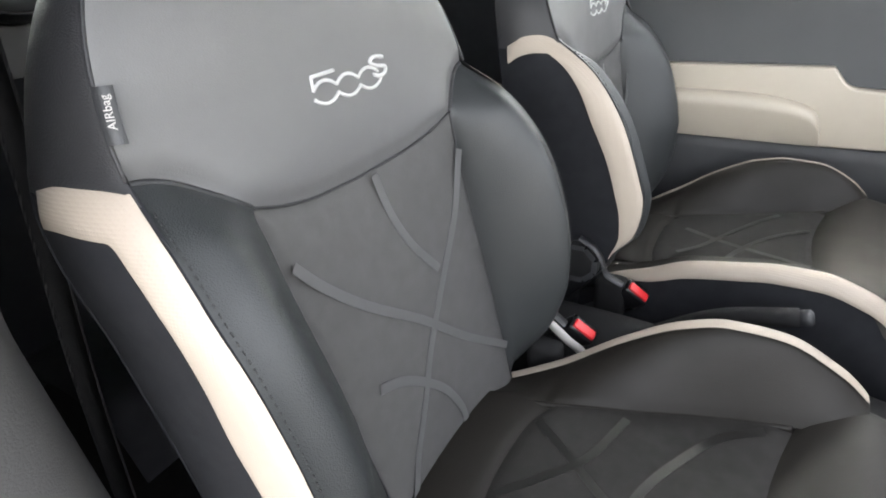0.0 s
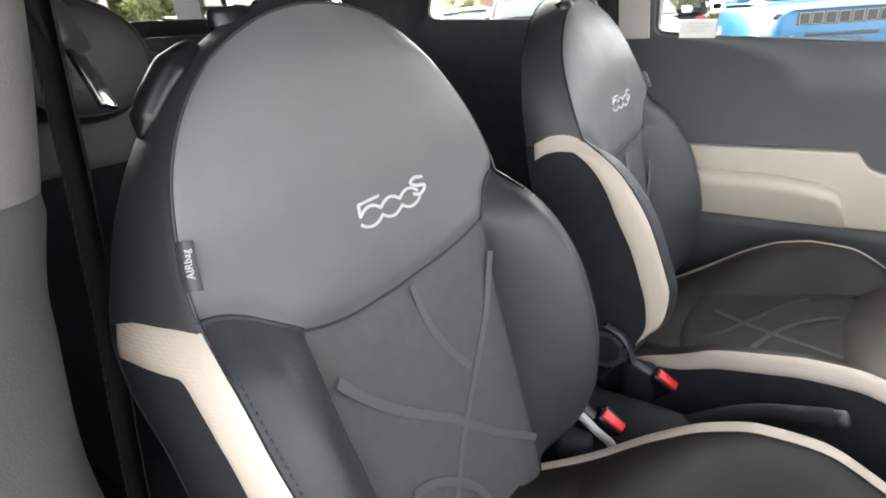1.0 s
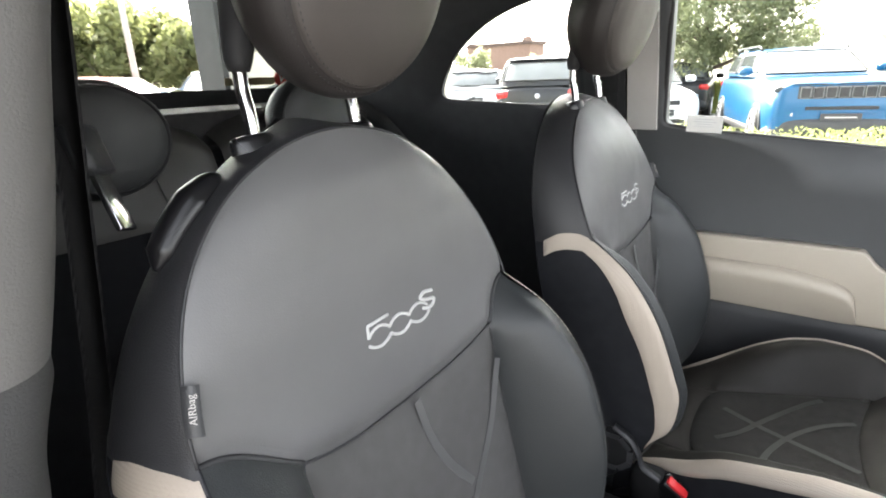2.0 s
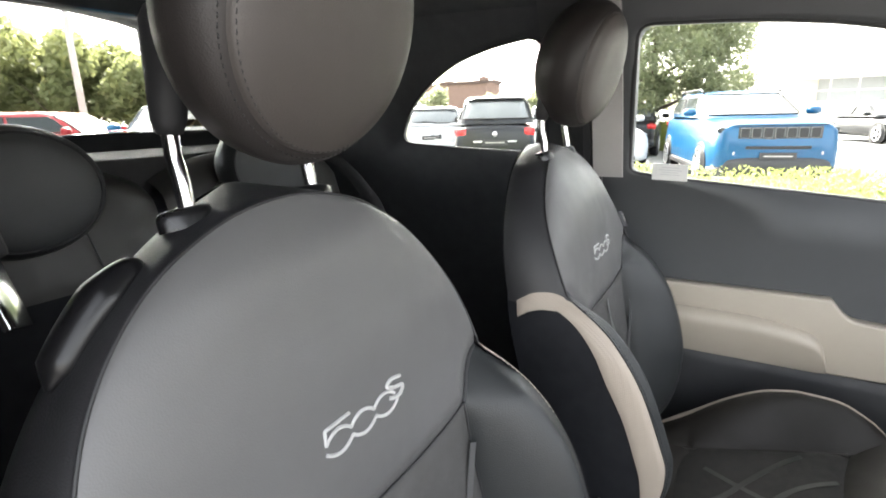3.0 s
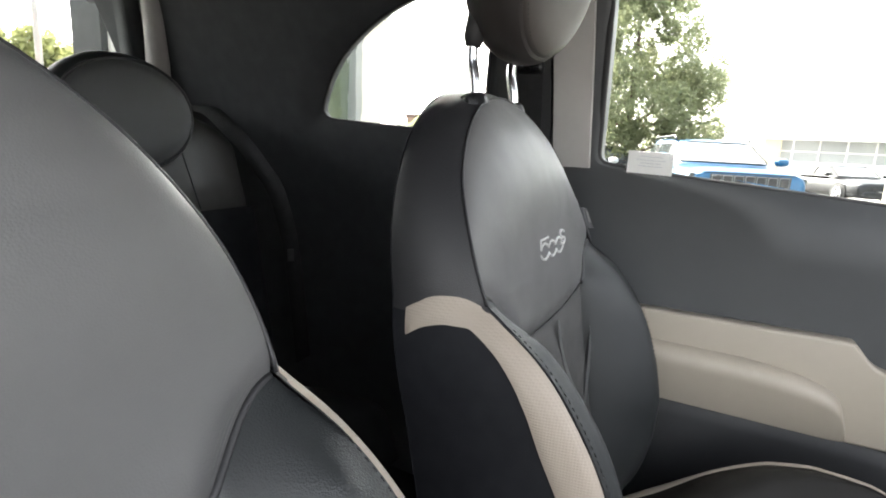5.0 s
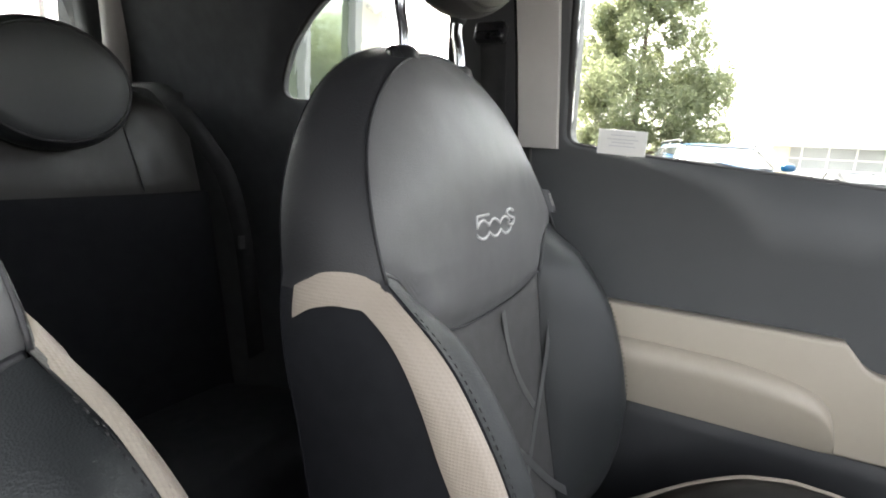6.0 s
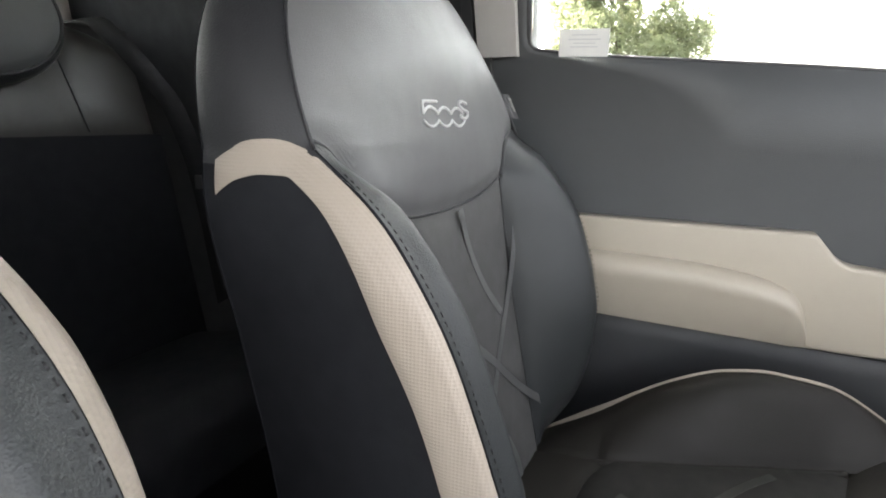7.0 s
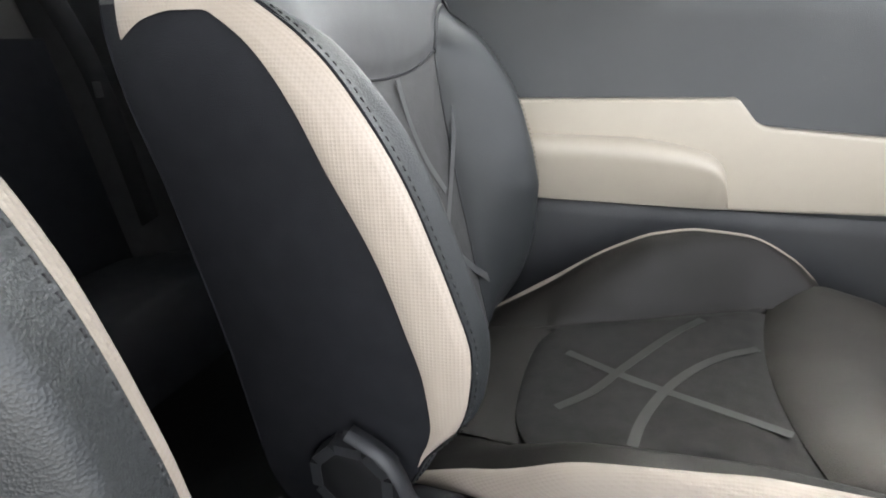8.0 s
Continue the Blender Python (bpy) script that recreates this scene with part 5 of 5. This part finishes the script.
        put("tail_lamp", turned(tail, pose(-L + 0.09, sd * w * 0.80, rt - 0.20, 0, 0, sd * -28)), LAMP_RED, "red tail lamp")
        if style == "suv":
            put("roof_rail", tube(track([(rb + 0.1, sd * w1 * 0.93, top - 0.05), (rb + 0.25, sd * w1 * 0.95, top + 0.02), (fb - 0.3, sd * w1 * 0.95, top + 0.02), (fb - 0.1, sd * w1 * 0.93, top - 0.05)], 20), 0.018, 8), PLASTIC, "black roof rail")
            put("fog_lamp", turned(box(-0.02, 0.03, -0.09, 0.09, -0.03, 0.03, 0.015), pose(L - 0.05, sd * w * 0.74, 0.60, 0, 0, sd * 22)), LAMP_CLEAR, "small clear fog lamp")
    if style == "suv":
        grille = put("grille", box(L - 0.12, L + 0.004, -w * 0.64, w * 0.64, hood - 0.285, hood - 0.095, 0.02), PLASTIC, "black grille", False)
        for k in range(7):
            y = (k - 3) * w * 0.176
            put("grille_slot", box(L - 0.01, L + 0.014, y - w * 0.076, y + w * 0.076, hood - 0.272, hood - 0.110, 0.012), ALLOY_DARK, "grey framed slot", False, grille)
            put("slot_mesh", box(L + 0.004, L + 0.018, y - w * 0.066, y + w * 0.066, hood - 0.262, hood - 0.120, 0.008), RUBBER, "", False, grille)
        put("bumper_slot", box(L - 0.10, L + 0.012, -w * 0.5, w * 0.5, 0.66, 0.71, 0.015), RUBBER, "black slot in the bumper", False)
        put("bonnet_edge", tube(track([(L - 0.03, -w * 0.72, hood - 0.075), (L + 0.003, -w * 0.4, hood - 0.078), (L + 0.004, 0, hood - 0.076), (L + 0.003, w * 0.4, hood - 0.078), (L - 0.03, w * 0.72, hood - 0.075)], 20), 0.008, 6), RUBBER, "dark gap under the bonnet")
        put("cladding", loft([(x, (w + 0.012) * float(fw(x)), 0.2, 0.40 + 0.05 * abs(x / L) ** 3) for x in xs[2:-1]], 6.0), PLASTIC, "black lower cladding")
        put("front_bumper", loft([(L - 0.5, w * 0.96, 0.24, 0.42), (L - 0.1, w * 0.93, 0.24, 0.55), (L + 0.01, w * 0.82, 0.26, 0.53), (L + 0.03, w * 0.74, 0.3, 0.48)], 4), PLASTIC, "black lower bumper")
    else:
        put("grille", box(L - 0.12, L + 0.006, -w * 0.42, w * 0.42, hood - 0.36, hood - 0.26, 0.02), RUBBER, "black grille", False)
        put("front_bumper", loft([(L - 0.4, w * 0.97, 0.22, 0.5), (L - 0.1, w * 0.88, 0.22, 0.52), (L + 0.01, w * 0.74, 0.24, 0.48), (L + 0.03, w * 0.66, 0.28, 0.42)], 4), colour, "front bumper")
        put("lower_intake", box(L - 0.1, L + 0.034, -w * 0.55, w * 0.55, 0.26, 0.36, 0.02), RUBBER, "black lower intake", False)
    put("rear_bumper", loft([(-L - 0.035, w * 0.72, 0.34, 0.52), (-L - 0.02, w * 0.80, 0.28, 0.58), (-L + 0.1, w * 0.92, 0.24, 0.6), (-L + 0.45, w * 0.99, 0.22, 0.58)], 4), PLASTIC if style == "suv" else colour, "rear bumper")
    for x, z in ((L + 0.034, 0.50 if style == "suv" else 0.42), (-L - 0.030, 0.66 if tall else 0.5)):
        pl = put("number_plate", box(x - 0.006, x + 0.006, -0.26, 0.26, z, z + 0.11, 0.002), PLASTIC, "dark plate with plain bars", False)
        put("plate_bar", box(x - 0.009, x + 0.009, -0.2, 0.2, z + 0.045, z + 0.065), TRIM_GREY, "", False, pl)
    if tall:
        put("roof_spoiler", loft([(rb - 0.10, w1 * 0.70, top - 0.075, top - 0.055), (rb - 0.06, w1 * 0.84, top - 0.085, top - 0.040), (rb + 0.06, w1 * 0.93, top - 0.10, top - 0.018), (rb + 0.25, w1 * 0.90, top - 0.08, top - 0.002), (rb + 0.5, w1 * 0.80, top - 0.06, top - 0.001)], 3, 28), colour, "rear roof edge")
        put("boot_strip", box(-L - 0.008, -L + 0.04, -w * 0.50, w * 0.50, rt - 0.40, rt - 0.365, 0.008), ALLOY, "pale strip over the plate recess", False)
        put("badge", tube([(-L - 0.010, 0, rt - 0.235), (-L + 0.03, 0, rt - 0.235)], [0.05, 0.055], 20), ALLOY, "plain round badge")
        put("rear_wiper", tube([(ra - 0.035, 0, belt + 0.03), (ra - 0.045, 0.02, belt + 0.06), (ra - 0.02, 0.26, belt + 0.075)], 0.010, 6), RUBBER, "black wiper")
    return c


BLUE, BLACK_PAINT, WHITE_PAINT, RED_PAINT, SILVER = paint("blue_paint", (0.002, 0.066, 0.155)), paint("black_paint", (0.012, 0.013, 0.015), 0.12), paint("white_paint", (0.55, 0.55, 0.55)), paint("red_paint", (0.26, 0.012, 0.016)), paint("silver_paint", (0.45, 0.46, 0.47))
car(pose(-0.88, 11.05, 0, 0, 0, -68), BLUE, "bright blue off-road car with a slotted grille, parked", 4.4, 1.84, 1.62, 1.10, "suv")
car(pose(-5.80, 10.45, 0, 0, 0, 118), BLACK_PAINT, "dark hatchback parked with its tail to the hedge", 3.9, 1.74, 1.64, 1.05, "hatch")
car(pose(2.46, 24.0, 0, 0, 0, -62), BLACK_PAINT, "black low car parked in the far row", 4.3, 1.85, 1.36, 0.86, "coupe")
car(pose(8.6, 29, 0, 0, 0, -20), RED_PAINT, "red car parked in the far row", 4.2, 1.8, 1.45, 0.92, "saloon")
car(pose(6.75, 16.1, 0, 0, 0, 218), WHITE_PAINT, "white tall car parked beside a bush", 4.4, 1.85, 1.65, 1.08, "hatch")
for k, (x, y, r, p, lab) in enumerate(((-8.9, 12.6, 118, SILVER, "silver"), (-4.15, 12.3, -58, WHITE_PAINT, "white"), (-10.6, 13.0, 118, BLACK_PAINT, "dark"), (-7.3, 18, 100, WHITE_PAINT, "white"), (-2.6, 20.5, 95, WHITE_PAINT, "white"), (-4.3, 16.5, 100, BLACK_PAINT, "dark"))):
    car(pose(x, y, 0, 0, 0, r), p, lab + " car parked among others", 4.1, 1.75, 1.5, 0.97)
car(pose(-13.2, 4.25, 0, 0, 0, 35), RED_PAINT, "red car parked behind the tailgate", 4.2, 1.78, 1.56, 0.98, "hatch")
car(pose(-9.6, 4.95, 0, 0, 0, -40), BLUE, "blue car parked behind the tailgate", 4.3, 1.8, 1.62, 1.04, "hatch")


def leaves(name, centre, radii, count, size, mat, seed, parent=None, clumps=26, cone=False):
    """A crown of small leaf blades gathered in uneven clumps."""
    rng = np.random.default_rng(seed)
    d = rng.normal(size=(clumps, 3))
    d /= np.linalg.norm(d, axis=1, keepdims=True)
    cc = np.array(centre) + d * np.array(radii) * rng.uniform(0.25, 0.95, (clumps, 1))
    cr = np.array(radii).min() * rng.uniform(0.25, 0.5, clumps)
    if cone:  # broad low boughs, narrowing to the top
        h, turn = rng.random(clumps) ** 1.25, rng.uniform(0, 2 * np.pi, clumps)
        out = radii[0] * (1 - 0.8 * h) * np.sqrt(rng.uniform(0.1, 1, clumps))
        cc = np.array(centre) + np.stack([out * np.cos(turn), out * np.sin(turn), radii[2] * (2 * h - 1)], 1)
        cr = rng.uniform(0.32, 0.70, clumps)
    k = rng.integers(0, clumps, count)
    off = rng.normal(size=(count, 3))
    off /= np.linalg.norm(off, axis=1, keepdims=True)
    p = cc[k] + off * (cr[k] * rng.uniform(0.35, 1.0, count) ** 0.5)[:, None]
    a, b = rng.normal(size=(count, 3)), rng.normal(size=(count, 3))
    a /= np.linalg.norm(a, axis=1, keepdims=True)
    b = np.cross(a, b)
    b /= np.linalg.norm(b, axis=1, keepdims=True)
    s = size * rng.uniform(0.6, 1.3, (count, 1))
    v = np.stack([p - a * s, p + b * s * 0.5, p + a * s, p - b * s * 0.5], 1).reshape(-1, 3)
    return [tuple(q) for q in v], [(4 * i, 4 * i + 1, 4 * i + 2, 4 * i + 3) for i in range(count)]


def tree(x, y, trunk_h, height, radius, label, seed, count=9000, size=0.09, mat=None, clumps=44, cone=False):
    rng = random.Random(seed)
    t = thing("tree", (x, y, 0), label, "tree", "trees")
    geo = [tube(track([(x, y, -0.05), (x + 0.04, y, trunk_h * 0.5), (x - 0.03, y + 0.03, trunk_h), (x, y, height * 0.8)], 14), np.linspace(0.16, 0.03, 14), 10)]
    for k in range(9):
        a, z0 = k * 2.4 + rng.random(), trunk_h * (0.9 + 0.09 * k)
        r = radius * rng.uniform(0.6, 0.9)
        geo.append(tube(track([(x, y, z0), (x + 0.5 * r * math.cos(a), y + 0.5 * r * math.sin(a), z0 + 0.5), (x + r * math.cos(a), y + r * math.sin(a), z0 + rng.uniform(0.8, 1.5))], 8), np.linspace(0.06, 0.012, 8), 7))
    part("trunk", join(*geo), BARK, t)
    part("crown", leaves("crown", (x, y, (trunk_h + height) / 2 + 0.2), (radius, radius, (height - trunk_h) / 2), count, size, mat or LEAF, seed, None, clumps, cone), mat or LEAF, t, smooth=False)


lp = thing("lamp_post", (8.6, 34, 0), "slim pale lamp post at the far side of the car park", "lamp post")
mast = thing("radio_mast", (7.2, 60, 0), "slim pale lattice mast far behind the showroom", "mast")
part("lattice", join(*[tube([(7.2 + 0.35 * a, 60 + 0.35 * b, 0), (7.2 + 0.15 * a, 60 + 0.15 * b, 14)], 0.035, 6) for a in (-1, 1) for b in (-1, 1)], *[tube([(7.2 - 0.3 * s, 59.7, z), (7.2 + 0.3 * s, 59.7, z + 0.8)], 0.025, 5) for z, s in zip(np.arange(0.5, 13, 0.8), [1, -1] * 8)]), TRIM_GREY, mast)
part("pole", tube([(8.6, 34, 0), (8.6, 34, 7.5)], [0.10, 0.07], 14), TRIM_GREY, lp)
part("lamp_head", box(8.0, 9.2, 33.85, 34.15, 7.45, 7.58, 0.03), TRIM_GREY, lp)
tree(-3.75, 16.6, 1.35, 7.6, 2.95, "young green street tree behind the parked cars", 3, 90000, 0.055, None, 150, True)
# the first two stand out of view, added for the office window's reflection
for k, (x, y, h, r) in enumerate(((13, 16, 7, 3), (17, 13, 8, 3.5), (9.5, 38, 9, 3.4), (13.5, 39, 11, 4), (18, 40, 11, 4))):
    tree(x, y, 1.6, h, r, "green tree at the edge of the car park", 20 + k, 18000, 0.15)
for k, (x, y, h, r) in enumerate(((-30.2, 42, 3.6, 1.7), (-23, 41, 2.9, 1.4), (-19.5, 43, 2.7, 1.6))):
    tree(x, y, 0.7, h, r, "small green garden tree near the brick house", 60 + k, 3500, 0.14)
for k, (x, y, h, r) in enumerate(((-26, 4, 4.5, 3.4), (-25, 9.0, 4.9, 3.2), (-22.5, 11.2, 3.9, 2.0), (-29, 0, 4.8, 3.6), (-31, 6, 4.3, 3.6), (-26, 16.5, 3.0, 2.4))):
    tree(x, y, 0.9, h, r, "broad tree behind the car park", 40 + k, 16000, 0.16, LEAF_DARK)


def hedge(x0, x1, y0, y1, h, label, seed, count):
    rng = np.random.default_rng(seed)
    hd = thing("hedge", ((x0 + x1) / 2, (y0 + y1) / 2, 0), label, "hedge", kind="stuff")
    part("core", box(x0 + 0.1, x1 - 0.1, y0 + 0.1, y1 - 0.1, 0, h - 0.10, 0.05), HEDGE_LEAF, hd)
    p = np.stack([rng.uniform(x0, x1, count), rng.uniform(y0, y1, count), h - 0.14 + 0.16 * rng.random(count) ** 2], 1)
    side = rng.random(count) < 0.4
    p[side, 1] = y0 + rng.normal(0, 0.05, side.sum())
    p[side, 2] = rng.uniform(0.05, h, side.sum())
    p[:, 2] += 0.07 * np.sin(p[:, 0] * 3.1) * np.cos(p[:, 1] * 2.3)
    a, b = rng.normal(size=(count, 3)), rng.normal(size=(count, 3))
    a[:, 2] = np.abs(a[:, 2]) + 0.3
    a /= np.linalg.norm(a, axis=1, keepdims=True)
    b = np.cross(a, b)
    b /= np.linalg.norm(b, axis=1, keepdims=True)
    s = rng.uniform(0.014, 0.034, (count, 1))
    v = np.stack([p - a * s, p + b * s * 0.45, p + a * s, p - b * s * 0.45], 1).reshape(-1, 3)
    part("foliage", ([tuple(q) for q in v], [(4 * i, 4 * i + 1, 4 * i + 2, 4 * i + 3) for i in range(count)]), HEDGE_LEAF, hd, smooth=False)


hedge(-7.0, 0.95, 4.3, 6.2, 0.64, "low clipped yellow-green hedge beside the parked car", 5, 34000)
hedge(3.35, 4.35, 14.0, 15.1, 0.66, "clipped green bush block by the white car", 6, 7000)
hedge(-9, -1.2, 17.2, 18.2, 1.0, "clipped green hedge along the far row", 7, 12000)
solid("canopy_column", tube([(1.22, 5.45, -0.05), (1.22, 5.45, 0.1), (1.22, 5.45, 5.6)], [0.19, 0.175, 0.175], 40), CREAM, "round cream painted column", "column", at=(1.22, 5.45, 0))


def hall(x0, x1, y, h, label):
    b = thing("showroom", ((x0 + x1) / 2, y, 0), label, "building")
    part("roof", box(x0 - 0.6, x1 + 0.6, y - 1.0, y + 12, h, h + 0.7, 0.05), RENDER_WHITE, b, "white flat roof edge", False)
    part("wall", box(x0, x1, y + 0.5, y + 11.5, 0, h), SHOP_GLASS, b, "glazed front", False)
    part("plinth", box(x0, x1, y + 0.2, y + 0.49, 0, h * 0.42), RENDER_WHITE, b, "white plinth", False)
    part("end_wall", box(x0 - 0.3, x0 + 1.1, y - 0.1, y + 0.6, 0, h), TILE_TAN, b, "tan end wall", False)
    n = int((x1 - x0) / 2.0)
    for k in range(n + 1):
        x = x0 + (x1 - x0) * k / n
        part("mullion", box(x - 0.07, x + 0.07, y + 0.3, y + 0.5, 0, h), RENDER_WHITE, b, "", False)
    for z in (h * 0.45, h * 0.72):
        part("rail", box(x0, x1, y + 0.35, y + 0.48, z - 0.06, z + 0.06), RENDER_WHITE, b, "", False)


hall(-0.5, 30, 58, 3.6, "low white showroom with a glazed front across the car park")


def facade():
    """The glazed end of a building right behind the car."""
    m = pose(-2.98, 1.26, 0, 0, 0, 100.2)
    b = thing("office_building", (-3.3, 2.7, 0), "cream building with a grey-framed window behind the car", "building")
    hole = [(0.9, 0.7), (2.56, 0.7), (2.56, 2.55), (0.9, 2.55)]
    v, f = wall_with_hole([(0.1, 0), (3.05, 0), (3.05, 6.6), (0.1, 6.6)], hole, lambda x, z: 0.0, lambda x, z: 0.25, 3, 80)
    part("wall", turned((v, f), m), CREAM_WALL, b, "cream rendered wall", False)
    for k in range(31):
        z = 0.3 + k * 0.2
        part("cladding_board", turned(box(0.1, 0.86, -0.03, -0.004, z, z + 0.19, 0.006), m), CREAM_WALL, b, "", False)
    part("side_wall", turned(box(2.8, 3.05, 0.25, 1.5, 0, 6.6), m), CREAM_WALL, b, "", False)
    part("corner_post", turned(box(-0.06, 0.10, -0.05, 0.25, 0, 6.6, 0.01), m), TRIM_GREY, b, "grey corner post", False)
    part("post_seal", turned(box(-0.10, -0.06, -0.03, 0.2, 0, 6.6), m), RUBBER, b, "black joint", False)
    w = part("window", turned(box(0.9, 2.56, 0.06, 0.09, 0.7, 2.55), m), MIRROR_GLASS, b, "reflecting glass, tree green put into its colour", False)
    for a in ((0.86, 2.60, 0.64, 0.72), (0.86, 2.60, 2.53, 2.62), (0.86, 0.94, 0.72, 2.53), (2.48, 2.60, 0.72, 2.53), (1.74, 1.80, 0.72, 2.53)):
        part("frame", turned(box(a[0], a[1], -0.02, 0.16, a[2], a[3], 0.008), m), FRAME_GREY, w, "grey window frame", False)
    for x in (2.72, 2.92):
        part("wall_camera", turned(join(tube([(x, 0, 2.5), (x, -0.1, 2.5)], 0.02, 10), tube([(x, -0.1, 2.52), (x, -0.1, 2.46), (x, -0.1, 2.42)], [0.05, 0.05, 0.02], 14)), m), PAPER, b, "small white security camera")


facade()
house = thing("house", (-32.8, 50, 0), "brown brick building with a flat roof, far off", "building")
part("wall", box(-37.0, -28.8, 50, 53, 0, 4.4), BRICK, house, "", False)
part("roof_edge", box(-37.2, -28.6, 49.8, 53.2, 4.4, 4.75, 0.04), BRICK_ROOF, house, "dark flat roof edge", False)
part("chimney", box(-30.4, -29.7, 51.0, 52.0, 4.75, 5.2, 0.03), BRICK, house, "brick chimney", False)
lamp_post = thing("lamp_post", (-15.5, 5.6, 0), "tall grey lamp post behind the car", "lamp post")
part("pole", tube([(-15.5, 5.6, 0), (-15.5, 5.6, 7)], [0.09, 0.06], 14), TRIM_GREY, lamp_post)
part("lamp_head", box(-15.9, -15.1, 5.45, 5.75, 6.95, 7.08, 0.03), TRIM_GREY, lamp_post)
# outside mirror of the closed door
FRAME[0] = CAR
om = thing("door_mirror", (0.8, 0.75, 0.93), "oval black outside mirror on the closed door", "car mirror")
a = np.linspace(0, 2 * np.pi, 40, endpoint=False)
mm = pose(0.850, 0.885, 0.968, 0, -4, 38)
part("shell", turned(sheet(np.array([[(x, 0.125 * r * math.cos(t), 0.078 * r * math.sin(t)) for t in a] for x, r in ((-0.012, 0.9), (-0.014, 1.0), (0.0, 1.06), (0.05, 0.98), (0.09, 0.6), (0.1, 0.0))]), True), mm), PLASTIC, om, "black shell")
part("mirror_glass", turned(sheet(np.array([[(-0.010 - 0.001 * (1 - r), 0.125 * r * math.cos(t), 0.078 * r * math.sin(t)) for t in a] for r in (0.86, 0.5, 0.0)]), True), mm), material("mirror", (0.5, 0.51, 0.52), 0.02, 1.0), om, "mirror glass")
part("arm", box(0.84, 0.90, 0.66, 0.84, 0.905, 0.93, 0.01), PLASTIC, om, "black arm")
